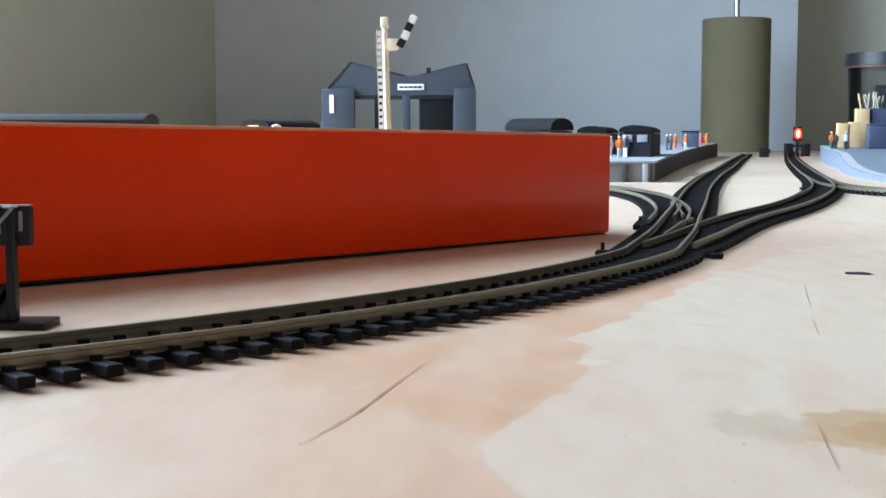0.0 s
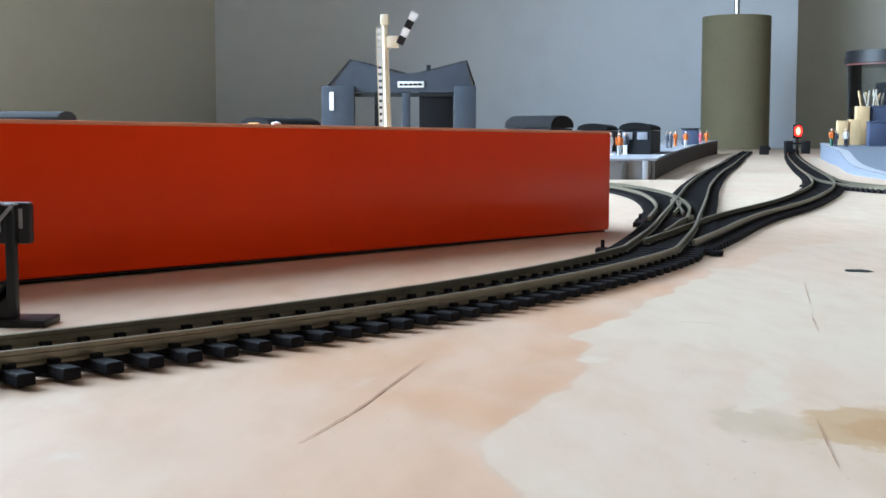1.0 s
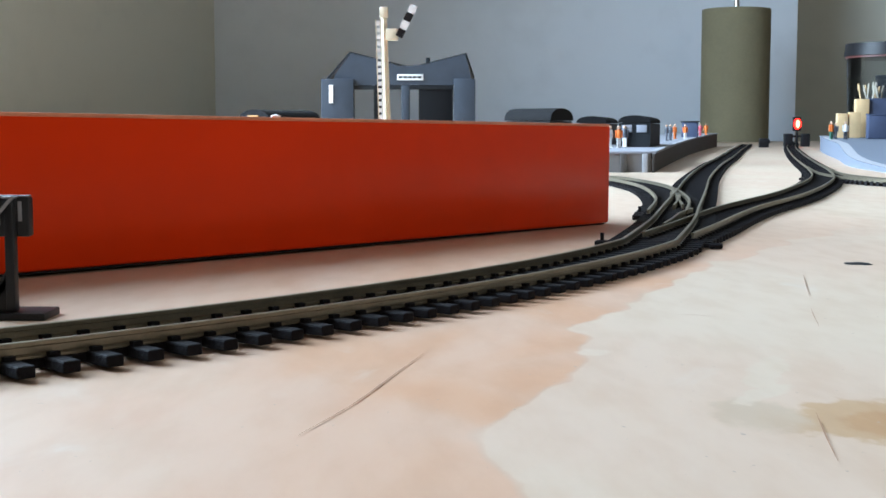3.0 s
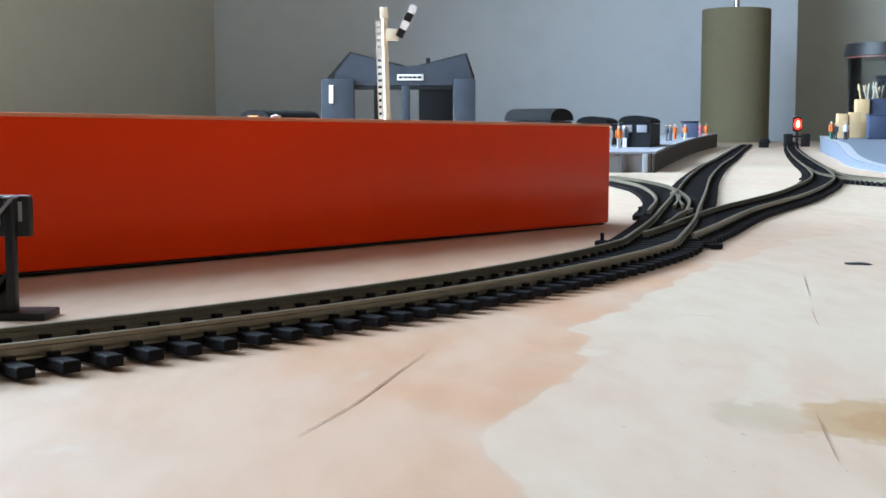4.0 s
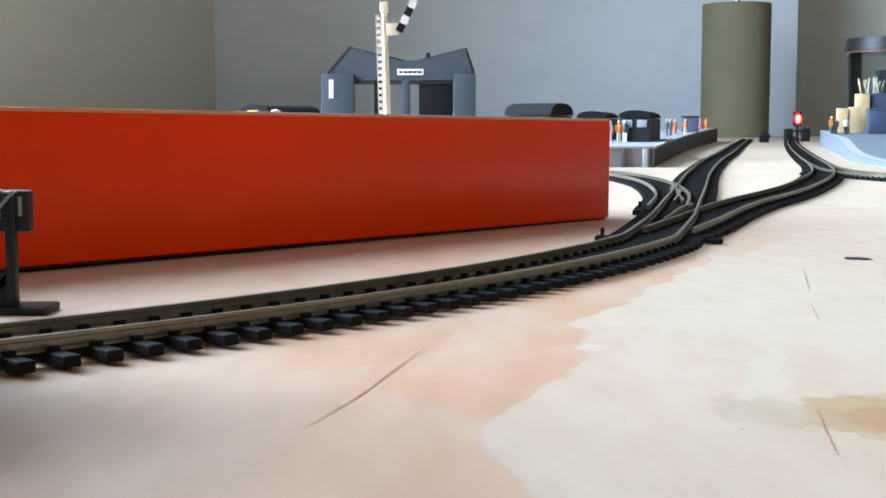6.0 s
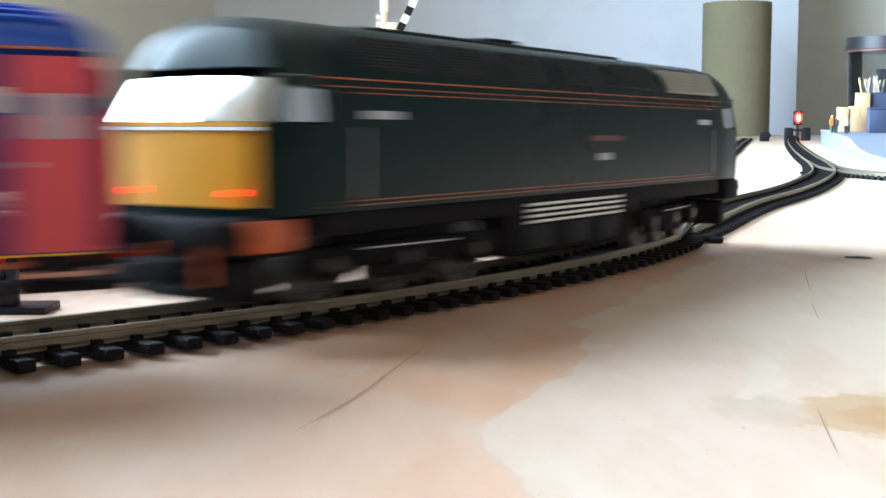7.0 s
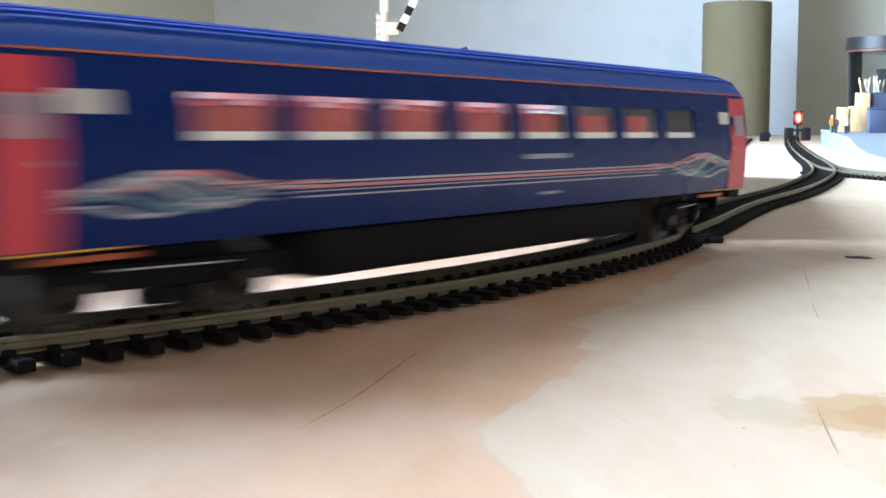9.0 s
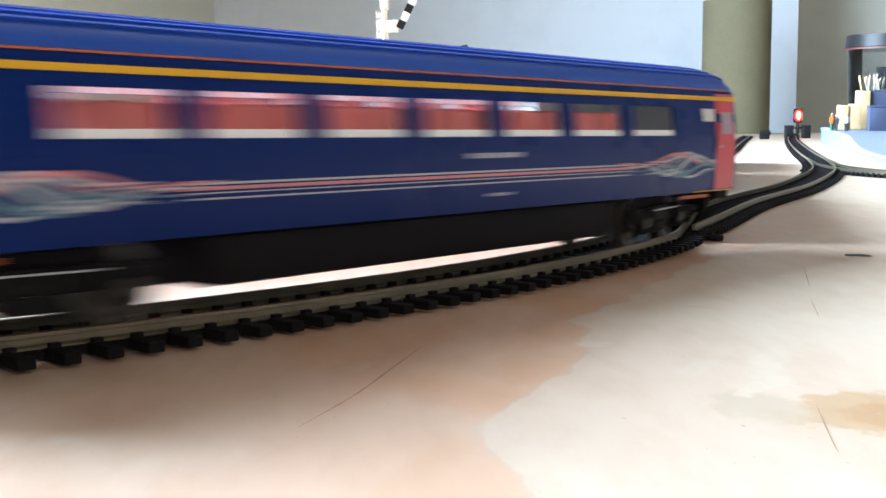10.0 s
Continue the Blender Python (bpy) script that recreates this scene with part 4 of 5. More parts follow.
def bogie(vehicle, x, axles, r, half_len, label):
    bm = box(bmesh.new(), -half_len * 0.7, half_len * 0.7, -0.0105, 0.0105, 0.0082, 0.0128, 0.0005)
    b = part("bogie", bm, UNDER, vehicle, label)
    b.matrix_basis = Matrix.Translation((x, 0, 0))
    BOGIES.append((b, vehicle, x))
    for s in (-1, 1):
        y0, y1 = sorted((s * 0.0108, s * 0.0132))
        part("side_frame", bx(-half_len, half_len, y0, y1, 0.0062, 0.0105, 0.0005), UNDER, b)
        part("bolster", bx(-half_len * 0.3, half_len * 0.3, y0 + s * 0.0004, y1 + s * 0.001, 0.0035, 0.0061, 0.0004), UNDER, b)
        for a in axles:
            y2, y3 = sorted((s * 0.0112, s * 0.0142))
            part("axle_box", bx(a - 0.0026, a + 0.0026, y2, y3, r - 0.0030, r + 0.0030, 0.0006), UNDER, b)
            part("axle_cap", cyl(bmesh.new(), a, r, *sorted((s * 0.01422, s * 0.0149)), 0.0014, 0.0014, 12, "y"), TYRE, b)
        for k in (-0.55, 0.55):
            part("spring", cyl(bmesh.new(), half_len * k, s * 0.0140, 0.0066, 0.0108, 0.0016, 0.0016, 10), UNDER, b)
        part("brake_rod", bx(-half_len * 0.45, half_len * 0.45, *sorted((s * 0.0150, s * 0.0153)), 0.0096, 0.0099), PALEL, b, "bright brake rod")
    for a in axles:
        wheelset(b, a, r)
    return b


def coupling(parent, x):
    s = 1 if x > 0 else -1
    bm = box(bmesh.new(), min(x - s * 0.012, x + s * 0.0055), max(x - s * 0.012, x + s * 0.0055), -0.0035, 0.0035, 0.0066, 0.0082, 0.0004)
    box(bm, min(x + s * 0.0055, x + s * 0.0072), max(x + s * 0.0055, x + s * 0.0072), -0.006, 0.006, 0.0062, 0.0105, 0.0004)
    part("coupling", bm, UNDER, parent, "black tension-lock coupling")


def coach(first_class):
    lab = "dark blue passenger coach, coral doors, yellow first class band" if first_class else "dark blue passenger coach with coral doors and pale stripes"
    c = empty("coach", None, lab, "coach", "coaches of the train")
    H = 0.1425
    n_win, ww, pitch = (7, 0.0235, 0.0300) if first_class else (8, 0.0195, 0.0262)
    wins = []
    for k in range(n_win):
        x = (k - (n_win - 1) / 2) * pitch
        wins.append((x - ww / 2, x + ww / 2))
    for s in (-1, 1):
        # solid bands under and over the windows, then the pillars between them
        bm = bmesh.new()
        side_sheet(bm, s, -H, H, 0.0136, 0.0298, 0, None, 6, 0.0008)
        side_sheet(bm, s, -H, H, 0.0376, 0.0426, 0, None, 4, 0.0008)
        gaps = [-H] + [v for w in wins for v in w] + [H]
        for a, b in zip(gaps[::2], gaps[1::2]):
            side_sheet(bm, s, a, b, 0.0298, 0.0376, 0, None, 3, 0.0008)
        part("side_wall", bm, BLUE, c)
        bm = bmesh.new()
        side_sheet(bm, s, -0.138, 0.138, 0.0165, 0.0297, -0.0010, None, 4, 0.0003)
        side_sheet(bm, s, -0.138, 0.138, 0.0377, 0.0403, -0.0010, None, 2, 0.0003)
        for a, b in zip(gaps[2:-2:2], gaps[3:-1:2]):
            side_sheet(bm, s, a, b, 0.0298, 0.0376, -0.0010, None, 3, 0.0003)
        part("lining", bm, INNER, c, "pale moulded lining")
        for a, b in wins:
            w = part("window", side_sheet(bmesh.new(), s, a, b, 0.0298, 0.0376, -0.0005, None, 2), CARGLASS, c)
            w.visible_shadow = False
            # White strip for the table edges and the daylight glinting off them.
            part("table_glint_line", side_sheet(bmesh.new(), s, a + 0.0006, b - 0.0006, 0.0298, 0.0313, -0.0003, None, 1), INNER, w)
        for e_ in (-1, 1):
            x0, x1 = sorted((e_ * 0.1290, e_ * 0.1416))
            d = strip("door", c, s, x0, x1, 0.0142, 0.0418, CORAL, 0.0003, label="coral passenger door")
            strip("door_window", d, s, x0 + 0.0022, x1 - 0.0022, 0.0302, 0.0366, DOORG, 0.0005)
            strip("door_handle", d, s, x0 + (0.0012 if e_ > 0 else 0.0102), x0 + (0.0024 if e_ > 0 else 0.0114), 0.0262, 0.0270, PALEL, 0.0006)
            x0, x1 = sorted((e_ * 0.1195, e_ * 0.1275))
            strip("toilet_window", c, s, x0, x1, 0.0338, 0.0374, FROST, 0.0003, label="small frosted window")
            strip("step_line", c, s, min(e_ * 0.116, e_ * 0.141), max(e_ * 0.116, e_ * 0.141), 0.0137, 0.0140, BANDY, 0.0004)
            for k in range(11):
                random.seed(31 + k)
                zc, amp, ph = random.uniform(0.0195, 0.0245), random.uniform(0.0012, 0.0034), random.uniform(0, 6.28)
                swirl(c, s, e_ * 0.1275, e_ * random.uniform(0.068, 0.088), zc, amp, ph, random.uniform(0.0004, 0.0010), (TEALL, PALEL, PINKL, TEALL, PALEL)[k % 5], 0.0002 + 0.00004 * k)
        strip("cantrail_line", c, s, -H + 0.004, H - 0.004, 0.0427, 0.0431, LINEO, 0.0003, label="thin orange line")
        if first_class:
            strip("first_class_band", c, s, -H, H, 0.0398, 0.0410, BANDY, 0.0005, label="yellow first class band")
        strip("waist_line", c, s, -0.078, 0.078, 0.0221, 0.0225, PALEL)
        strip("waist_line", c, s, -0.080, 0.080, 0.0212, 0.0218, PINKL)
        strip("waist_line", c, s, -0.078, 0.078, 0.0206, 0.0208, PALEL)
        strip("waist_line", c, s, -0.076, 0.076, 0.0196, 0.0199, PALEL)
        for k in range(6):
            strip("lettering_bar", c, s, 0.004 + 0.0034 * k, 0.0066 + 0.0034 * k, 0.0252, 0.0263, PALEL)
        for k in range(3):
            strip("number_bar", c, s, 0.012 + 0.0028 * k, 0.0142 + 0.0028 * k, 0.0168, 0.0175, PALEL)
    # ribbed roof
    def dome(a):
        return 0.0163 * math.cos(a), 0.0427 + 0.0069 * max(math.sin(a), 0.0) ** 0.75

    prof = []
    ribs = [radians(v) for v in (34, 46, 58, 70, 82, 98, 110, 122, 134, 146)]
    angles = sorted([(math.pi * i / 30, 0.0) for i in range(31) if all(abs(math.pi * i / 30 - r_) > 0.062 for r_ in ribs)]
                    + [(r_ + o_, h_) for r_ in ribs for o_, h_ in ((-0.046, 0.0), (-0.032, 0.0007), (0.032, 0.0007), (0.046, 0.0))])
    for a, h_ in angles:
        y, z = dome(a)
        prof.append((y + h_ * math.cos(a), z + h_ * math.sin(a)))
    n = len(prof) - 1
    bm = bmesh.new()
    prev = None
    for x, k in ((-H, 0.55), (-H + 0.0025, 0.80), (-H + 0.007, 0.96), (-H + 0.012, 1.0), (0, 1.0), (H - 0.012, 1.0), (H - 0.007, 0.96), (H - 0.0025, 0.80), (H, 0.55)):
        ring = [bm.verts.new((x, y * (0.94 + 0.06 * k), 0.0427 + (z - 0.0427) * k)) for y, z in prof]
        if prev:
            for i in range(n):
                bm.faces.new((prev[i], prev[i + 1], ring[i + 1], ring[i]))
        else:
            bm.faces.new(ring)
        prev = ring
    bm.faces.new(prev[::-1])
    part("roof", bm, ROOF_LIT, c, "ribbed blue roof, sheen put in its colour")
    for e_ in (-1, 1):
        pts = [(s * half(z), z) for s, zs in ((1, [0.0136, 0.028, 0.0426]), (-1, [0.0426, 0.028, 0.0136])) for z in zs]
        bm = bmesh.new()
        f1 = [bm.verts.new((e_ * (H + 0.0002), y, z)) for y, z in pts]
        f2 = [bm.verts.new((e_ * (H - 0.0012), y * 0.95, z)) for y, z in pts]
        bm.faces.new(f1)
        bm.faces.new(f2)
        for i in range(6):
            bm.faces.new((f1[i], f1[(i + 1) % 6], f2[(i + 1) % 6], f2[i]))
        part("end_wall", bm, BLUE, c)
        part("gangway", bx(min(e_ * (H + 0.0004), e_ * (H + 0.004)), max(e_ * (H + 0.0004), e_ * (H + 0.004)), -0.0110, 0.0110, 0.0145, 0.0405, 0.0012), ROOFK, c, "black corridor gangway")
        coupling(c, e_ * H)
        bogie(c, e_ * 0.101, (-0.0165, 0.0165), 0.0066, 0.024, "black four-wheel bogie")
        for s in (-1, 1):
            bm = cyl(bmesh.new(), s * 0.0115, 0.0126, *sorted((e_ * H, e_ * (H + 0.0045))), 0.0012, 0.0012, 10, "x")
            part("buffer", bm, UNDER, c)
        part("beam", bx(min(e_ * (H - 0.010), e_ * (H - 0.002)), max(e_ * (H - 0.010), e_ * (H - 0.002)), -0.0165, 0.0165, 0.0112, 0.0135), UNDER, c)
        part("pipe", bx(min(e_ * 0.112, e_ * 0.130), max(e_ * 0.112, e_ * 0.130), -0.0152, -0.0146, 0.0118, 0.0127), BEAM, c, "bright orange pipe")
    # underframe skirts and inside
    part("underframe", bx(-0.070, 0.070, -0.0165, 0.0165, 0.0045, 0.0134, 0.0015), UNDER, c)
    part("interior_floor", bx(-0.139, 0.139, -0.0165, 0.0165, 0.0150, 0.0160), INNER, c)
    # Pale panels added so the front windows look bright.
    part("window_backing", bx(0.076, 0.116, 0.0105, 0.0112, 0.0162, 0.0402), INNER, c, "added pale panel that brightens the front windows")
    part("window_backing", bx(0.1160, 0.1167, -0.0150, 0.0150, 0.0162, 0.0402), INNER, c, "added pale panel that brightens the front windows")
    part("interior_ceiling", bx(-0.139, 0.139, -0.0155, 0.0155, 0.0405, 0.0412), INNER, c)
    x = -0.112
    while x < 0.072:
        for s in (-1, 1):
            sb = bmesh.new()
            box(sb, x - 0.0030, x + 0.0030, *sorted((s * 0.0035, s * 0.0155)), 0.0162, 0.0358, 0.0014)
            box(sb, x - 0.0062, x + 0.0062, *sorted((s * 0.0035, s * 0.0155)), 0.0162, 0.0222, 0.0007)
            part("seat", sb, SEATC, c, "coral moulded seat")
            if x + 0.0131 < 0.118:
                part("table", bx(x + 0.0026, x + 0.0104, *sorted((s * 0.0030, s * 0.0160)), 0.0300, 0.0309, 0.0002), INNER, c, "white table")
        x += 0.0131
    return c


LSIDE = [(0.0172, 0.0172), (0.022, 0.0174), (0.034, 0.0172), (0.0385, 0.0168), (0.0412, 0.0160)]


def locomotive():
    e = empty("locomotive", None, "dark green diesel locomotive with yellow ends and a grilled roof", "locomotive")
    H = 0.1170
    C = 0.1005
    # main body between the cabs
    top = [(0.0154, 0.0438), (0.0138, 0.0468), (0.0108, 0.0493), (0.006, 0.0508), (0, 0.0513)]
    prof = [(w, z) for z, w in LSIDE] + top + [(-y, z) for y, z in top[-2::-1]] + [(-w, z) for z, w in LSIDE[::-1]]
    bm = bmesh.new()
    prev = None
    for x in (-C, C):
        r = [bm.verts.new((x, y, z)) for y, z in prof]
        if prev:
            for i in range(len(r)):
                j = (i + 1) % len(r)
                bm.faces.new((prev[i], prev[j], r[j], r[i]))
        prev = r
    part("body", bm, LOCOG, e)
    for d in (-1, 1):
        # cab: the nose leans back over the windscreen
        cab = empty("cab")
        cab.parent = e
        bm = bmesh.new()
        zs = [0.0172, 0.0195, 0.024, 0.0290, 0.0325]
        grid_ = []
        for z in zs:
            w = half(z, LSIDE)
            grid_.append([(d * C, w), (d * (H - 0.003), w * 0.985), (d * (H - 0.0005), w * 0.90), (d * H, w * 0.5), (d * H, 0), (d * H, -w * 0.5), (d * (H - 0.0005), -w * 0.90), (d * (H - 0.003), -w * 0.985), (d * C, -w)])
        vs = [[bm.verts.new((x, y, z)) for x, y in row] for row, z in zip(grid_, zs)]
        for a, b in zip(vs, vs[1:]):
            for i in range(8):
                bm.faces.new((a[i], a[i + 1], b[i + 1], b[i]))
        bm.faces.new(vs[0])
        bm.faces.new(vs[-1][::-1])
        part("nose", bm, LOCOG, cab)
        # cab roof, sloping to the windscreen top
        bm = bmesh.new()
        prev = None
        for x, k in ((C, 1.0), (C + 0.006, 0.97), (C + 0.0100, 0.76), (C + 0.0114, 0.46), (C + 0.0122, 0.02)):
            r = [bm.verts.new((d * x, y * (0.93 + 0.07 * k), 0.0418 + (z - 0.0418) * k)) for y, z in prof if z >= 0.0385]
            if prev:
                for i in range(len(r) - 1):
                    bm.faces.new((prev[i], prev[i + 1], r[i + 1], r[i]))
            prev = r
        part("cab_roof", bm, LOCOD, cab)
        # pillars and glass
        for s in (-1, 1):
            for x0, x1, xb0, xb1 in ((C, C + 0.0018, C, C + 0.0018), (C + 0.0095, C + 0.0112, H - 0.0052, H - 0.0035)):
                bm = bmesh.new()
                v = []
                for z, (a, b) in ((0.0325, (xb0, xb1)), (0.0412, (x0, x1))):
                    w = half(z, LSIDE) * 0.985
                    v.append([bm.verts.new((d * a, s * w, z)), bm.verts.new((d * b, s * w, z)), bm.verts.new((d * b, s * (w - 0.001), z)), bm.verts.new((d * a, s * (w - 0.001), z))])
                for i in range(4):
                    bm.faces.new((v[0][i], v[0][(i + 1) % 4], v[1][(i + 1) % 4], v[1][i]))
                part("pillar", bm, LOCOG, cab)
        for nm, q in (("windscreen", [(H - 0.0006, 0.0152, 0.0329), (H - 0.0006, 0.0008, 0.0329), (C + 0.0108, 0.0007, 0.0417), (C + 0.0105, 0.0138, 0.0415)]),
                      ("windscreen", [(H - 0.0006, -0.0152, 0.0329), (H - 0.0006, -0.0008, 0.0329), (C + 0.0108, -0.0007, 0.0417), (C + 0.0105, -0.0138, 0.0415)]),
                      ("side_window", [(C + 0.002, 0.0169, 0.0329), (H - 0.0054, 0.0169, 0.0329), (C + 0.0093, 0.0161, 0.0408), (C + 0.002, 0.0161, 0.0408)]),
                      ("side_window", [(C + 0.002, -0.0169, 0.0329), (H - 0.0054, -0.0169, 0.0329), (C + 0.0093, -0.0161, 0.0408), (C + 0.002, -0.0161, 0.0408)])):
            bm = bmesh.new()
            bm.faces.new([bm.verts.new((d * x, y, z)) for x, y, z in q])
            part(nm, bm, CABSIDE if nm == "side_window" else CABGLASS, cab).visible_shadow = False
        part("cab_wall", bx(min(d * (C - 0.002), d * (C - 0.0006)), max(d * (C - 0.002), d * (C - 0.0006)), -0.0155, 0.0155, 0.0330, 0.0412), PLAT, cab, "grey cab rear wall")
        part("console", bx(min(d * (C + 0.004), d * (H - 0.004)), max(d * (C + 0.004), d * (H - 0.004)), -0.014, 0.014, 0.0326, 0.0334), GREYD, cab)
        # warning panel wraps the nose
        bm = bmesh.new()
        prev = None
        for y, x in ((-0.0150, H - 0.0003), (-0.0086, H + 0.0002), (0.0086, H + 0.0002), (0.0150, H - 0.0003)):
            cur = [bm.verts.new((d * (x + 0.0002), y, z)) for z in (0.0187, 0.0313)]
            if prev:
                bm.faces.new((prev[0], cur[0], cur[1], prev[1]))
            prev = cur
        part("warning_panel", bm, YELLOW, cab, "yellow warning panel")
        part("white_band", bx(min(d * (H + 0.0001), d * (H + 0.0007)), max(d * (H + 0.0001), d * (H + 0.0007)), -0.0150, 0.0150, 0.0314, 0.0320), PAPER, cab)
        part("yellow_band", bx(min(d * (H + 0.0001), d * (H + 0.0005)), max(d * (H + 0.0001), d * (H + 0.0005)), -0.0148, 0.0148, 0.0321, 0.0328), YELLOW, cab)
        for s in (-1, 1):
            part("marker_light", cyl(bmesh.new(), s * 0.0112, 0.0212, *sorted((d * (H + 0.0003), d * (H + 0.0010))), 0.0005, 0.0005, 14, "x"), TAIL if d < 0 else PAPER, cab, "red tail light" if d < 0 else "")
            part("buffer", cyl(bmesh.new(), s * 0.0115, 0.0142, *sorted((d * (H + 0.001), d * (H + 0.007))), 0.0020, 0.0033, 18, "x"), UNDER, cab)
            strip("cab_door", cab, s, min(d * (C - 0.008), d * (C - 0.001)), max(d * (C - 0.008), d * (C - 0.001)), 0.0178, 0.0385, LOCOG, 0.0003, LSIDE)
            strip("handrail", cab, s, min(d * (C - 0.010), d * (C - 0.0095)), max(d * (C - 0.010), d * (C - 0.0095)), 0.0195, 0.0320, PALEL, 0.0007, LSIDE)
            strip("number_bar", cab, s, min(d * (C - 0.022), d * (C - 0.012)), max(d * (C - 0.022), d * (C - 0.012)), 0.0335, 0.0350, PALEL, 0.0004, LSIDE)
        part("buffer_beam", bx(min(d * (H - 0.010), d * (H + 0.001)), max(d * (H - 0.010), d * (H + 0.001)), -0.0165, 0.0165, 0.0105, 0.0171, 0.0012), UNDER, cab)
        for s in (-1, 1):
            part("beam_end", bx(min(d * (H - 0.009), d * (H + 0.0012)), max(d * (H - 0.009), d * (H + 0.0012)), *sorted((s * 0.0102, s * 0.0167)), 0.0112, 0.0168, 0.0008), BEAM if d < 0 else UNDER, cab, "weathered orange beam end" if d < 0 else "")
        part("snowplough", bx(min(d * (H - 0.006), d * (H - 0.001)), max(d * (H - 0.006), d * (H - 0.001)), -0.0130, 0.0130, 0.0025, 0.0100, 0.0008), UNDER, cab)
        for k in (-0.006, 0.006):
            part("air_hose", cyl(bmesh.new(), d * (H + 0.002), k, 0.0055, 0.0125, 0.0006, 0.0006, 8), PALEL if d > 0 else BEAM, cab)
        coupling(e, d * H)
        bogie(e, d * 0.068, (-0.022, 0.0, 0.022), 0.0072, 0.029, "black six-wheel bogie")
    for s in (-1, 1):
        strip("lining", e, s, -C, C, 0.0404, 0.0407, LINEO, 0.0003, LSIDE, "orange lining")
        for z in (0.0380, 0.0390, 0.0181, 0.0189):
            strip("lining", e, s, -C, C, z, z + 0.00022, LOCOL, 0.0002, LSIDE)
        strip("nameplate", e, s, 0.005, 0.024, 0.0292, 0.0305, PLATE, 0.0004, LSIDE)
        strip("crest", e, s, 0.010, 0.017, 0.0245, 0.0262, PALEL, 0.0004, LSIDE)
        # roof cant grilles: front radiator grey, others dark louvres
        for x0, x1, n_, m_ in ((0.058, 0.0975, 9, GRILLE), (-0.088, -0.066, 9, GREYD), (-0.062, -0.039, 9, GREYD), (-0.035, -0.012, 9, GREYD), (-0.008, 0.018, 9, GREYD), (0.022, 0.050, 9, GREYD)):
            g_ = empty("grille")
            g_.parent = e
            for k in range(n_):
                u0, u1 = k / n_, (k + 0.72) / n_
                bm = bmesh.new()
                v = []
                for u in (u0, u1):
                    y = 0.0160 + (0.0126 - 0.0160) * u
                    z = 0.0424 + (0.0482 - 0.0424) * u
                    v.append([bm.verts.new((x0, s * (y + 0.0005), z + 0.0005)), bm.verts.new((x1, s * (y + 0.0005), z + 0.0005)), bm.verts.new((x1, s * (y - 0.0002), z - 0.0002)), bm.verts.new((x0, s * (y - 0.0002), z - 0.0002))])
                for i in range(4):
                    bm.faces.new((v[0][i], v[0][(i + 1) % 4], v[1][(i + 1) % 4], v[1][i]))
                bm.faces.new(v[0])
                bm.faces.new(v[1][::-1])
                part("slat", bm, m_, g_)
        for k in range(4):
            part("pipe", cyl(bmesh.new(), s * 0.0168, 0.0112 + 0.0013 * k, -0.025, 0.026, 0.00034, 0.00034, 8, "x"), PAPER, e, "white pipe along the tank")
    part("roof_walkway", bx(-0.070, 0.050, -0.005, 0.005, 0.0509, 0.0517, 0.0003), LOCOD, e)
    part("exhaust", bx(-0.020, -0.006, -0.004, 0.004, 0.0518, 0.0527, 0.0004), UNDER, e)
    part("fuel_tank", bx(-0.032, 0.030, -0.0158, 0.0158, 0.0035, 0.0165, 0.0018), UNDER, e)
    for x in (-0.024, -0.004, 0.014):
        part("tank_door", bx(x, x + 0.012, -0.0162, -0.0159, 0.0050, 0.0102, 0.0001), GREYD, e)
    part("solebar", bx(-C, C, -0.0160, 0.0160, 0.0130, 0.0171, 0.0004), UNDER, e)
    return e


loco = locomotive()
TRAIN.append((loco, -0.0070, 0.234, 0.068))
for k, off in enumerate((0.2458, 0.5475, 0.8495)):
    TRAIN.append((coach(k == 2), off, 0.285, 0.101))

# a dark coach on the far line, drawing away behind the red box
far_coach = empty("departing_coach", None, "dark grey-roofed coach moving away behind the red box", "coach")
part("body", prism(arch(0.0172, 0.012, 0.042, 0.0008), 0, 0.28), GREYD, far_coach)
part("roof", prism(arch(0.0178, 0.0422, 0.0478, 0.0054), -0.001, 0.281), GREYD, far_coach)
for k in (0.2, 0.8):
    part("bogie", bx(-0.0105, 0.0105, 0.28 * k - 0.018, 0.28 * k + 0.018, 0.0, 0.0118, 0.001), BLACK, far_coach)
siding = [(0.02 - 0.02 * i, 0.668) for i in range(56)]
track("straight siding track behind the red box", siding)

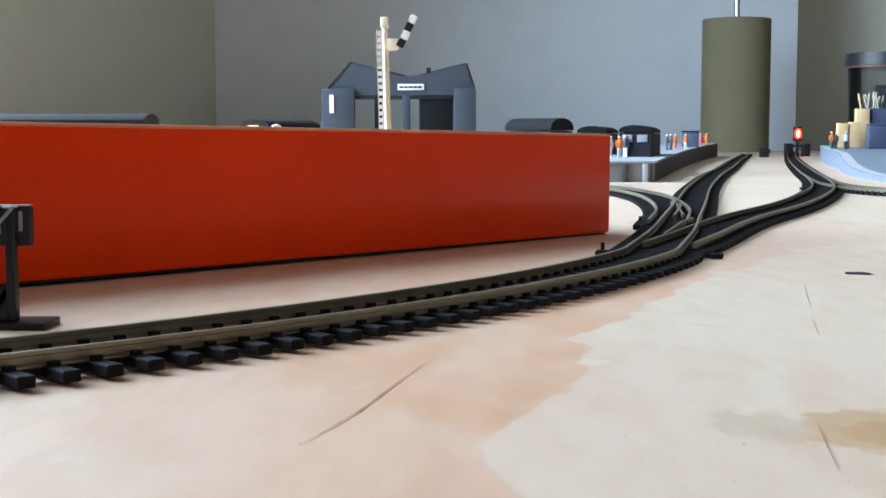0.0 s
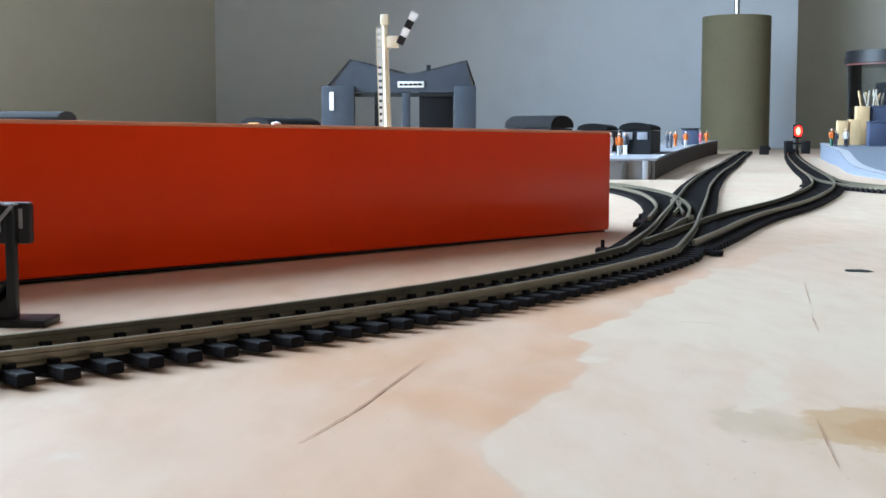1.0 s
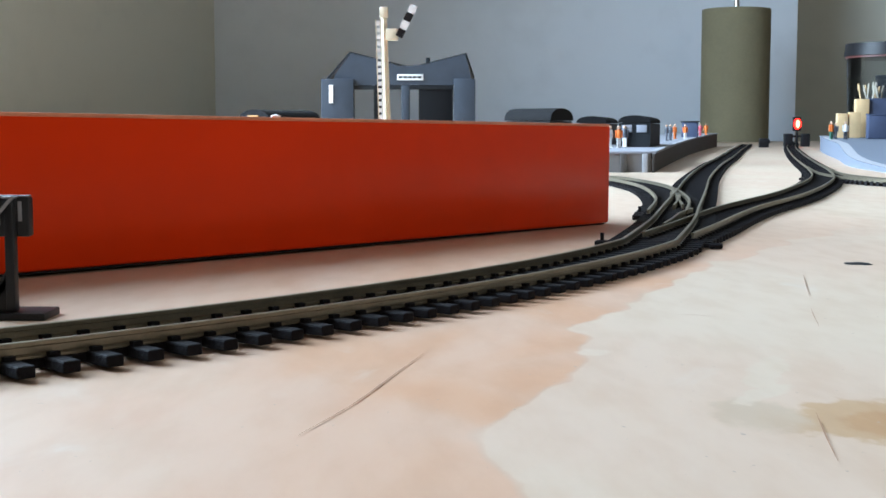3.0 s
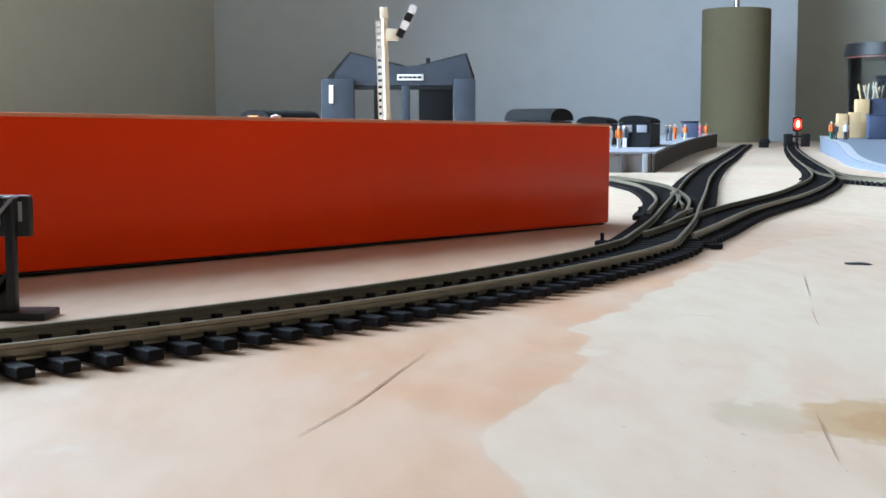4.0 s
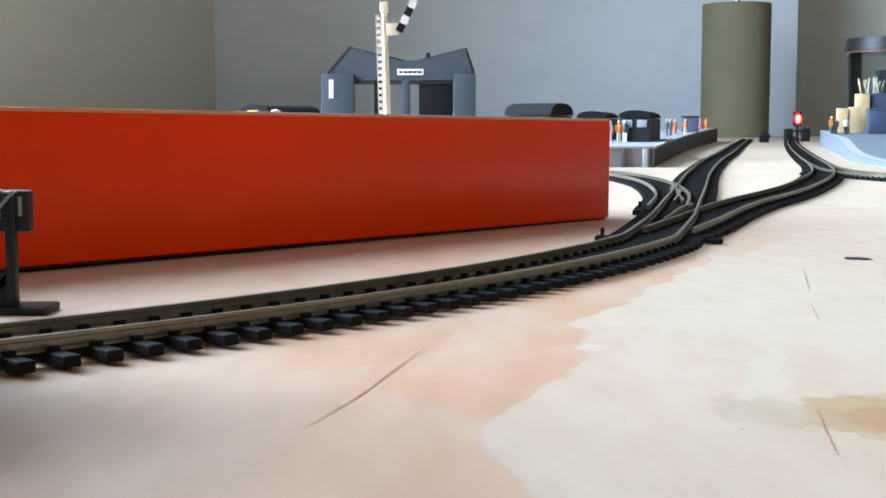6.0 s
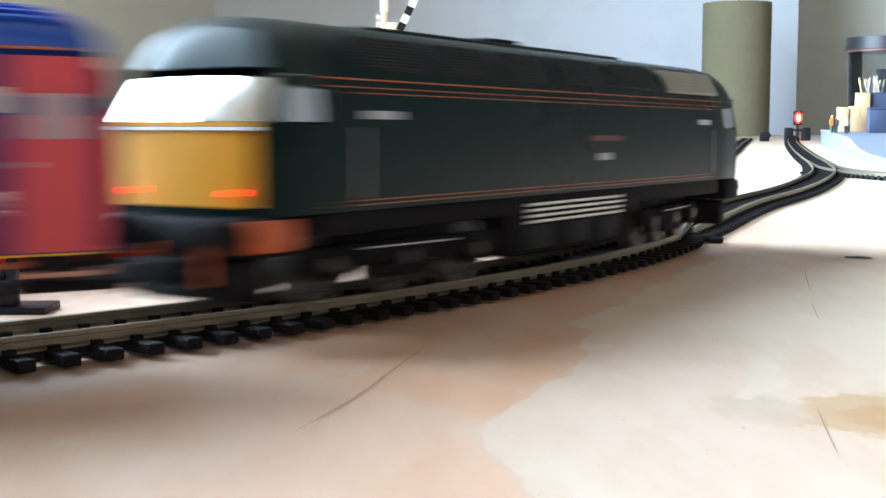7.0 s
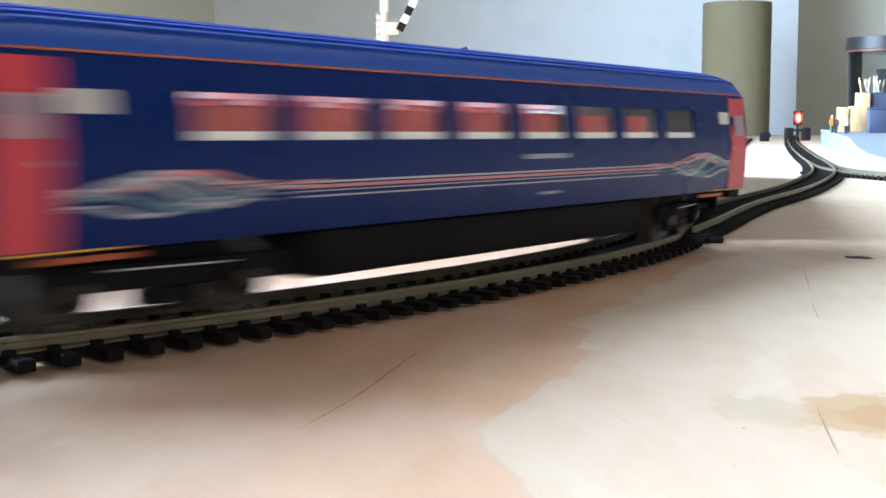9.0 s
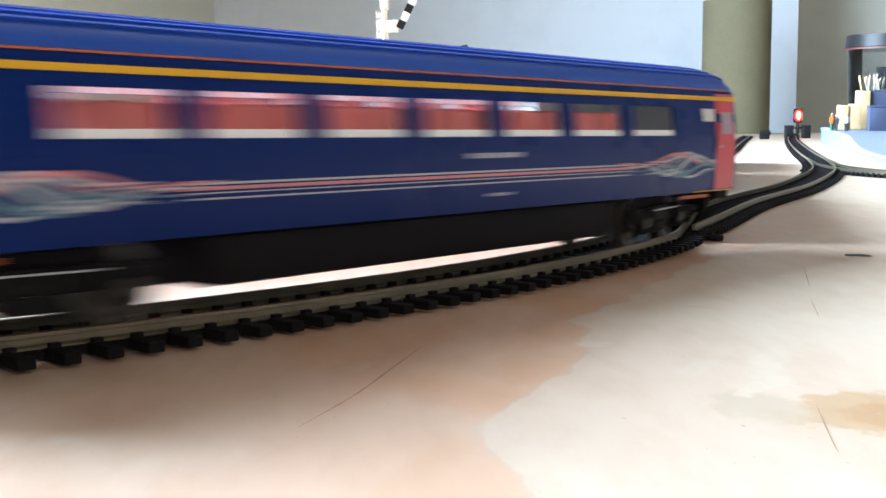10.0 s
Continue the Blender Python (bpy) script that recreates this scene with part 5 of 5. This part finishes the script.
# ---- how the train runs ----
CUM = [0.0]
for p, q in zip(MAIN, MAIN[1:]):
    CUM.append(CUM[-1] + math.dist(p, q))


def head(t):
    """How far along the main track the locomotive's nose is."""
    return 3.7428 + 0.279 * (t - 6.3)


def along(s):
    """Place on the main track, s metres along it."""
    s = min(max(s, 0.0), CUM[-1] - 0.011)
    i = min(int(s / 0.005), len(MAIN) - 2)
    while CUM[i] > s:
        i -= 1
    while CUM[i + 1] < s:
        i += 1
    u = (s - CUM[i]) / (CUM[i + 1] - CUM[i])
    x = MAIN[i][0] + (MAIN[i + 1][0] - MAIN[i][0]) * u
    y = MAIN[i][1] + (MAIN[i + 1][1] - MAIN[i][1]) * u
    return Vector((x, y, zb(y) + 0.005))


def ride(front, length, pivot):
    """The pose of a vehicle whose front end is `front` metres along, on its two bogie pivots."""
    f, r = along(front - length / 2 + pivot), along(front - length / 2 - pivot)
    d = f - r
    c = (f + r) / 2
    return Matrix.Translation(c) @ Matrix.Rotation(math.atan2(d.y, d.x), 4, "Z") @ Matrix.Rotation(-math.asin(d.z / d.length), 4, "Y")


def motions():
    for thing, offset, length, pivot in TRAIN:
        walk(thing, [(0.1 * k, ride(head(0.1 * k) - offset, length, pivot)) for k in range(101)])
        for b, vehicle, x in BOGIES:
            if vehicle is not thing:
                continue
            rows_ = []
            for k in range(101):
                m = ride(head(0.1 * k) - offset, length, pivot)
                s = head(0.1 * k) - offset - length / 2 + x
                d = along(s + 0.02) - along(s - 0.02)
                yaw = math.atan2(d.y, d.x) - math.atan2(m.col[0].y, m.col[0].x)
                yaw = (yaw + math.pi) % (2 * math.pi) - math.pi
                rows_.append((0.1 * k, Matrix.Translation((x, 0, 0)) @ Matrix.Rotation(yaw, 4, "Z")))
            walk(b, rows_)
    for o, x, r in WHEELS:
        walk(o, [(k / 30, Matrix.Translation((x, 0, r)) @ Matrix.Rotation(0.279 * k / 30 / r, 4, "Y")) for k in range(301)])
    walk(far_coach, [(t, pose(-0.1513 - 0.0437 * t, 0.668, zb(0.668) + 0.0052, 0, 0, 90)) for t in (0, 2, 4, 6, 8, 10)])


motions()
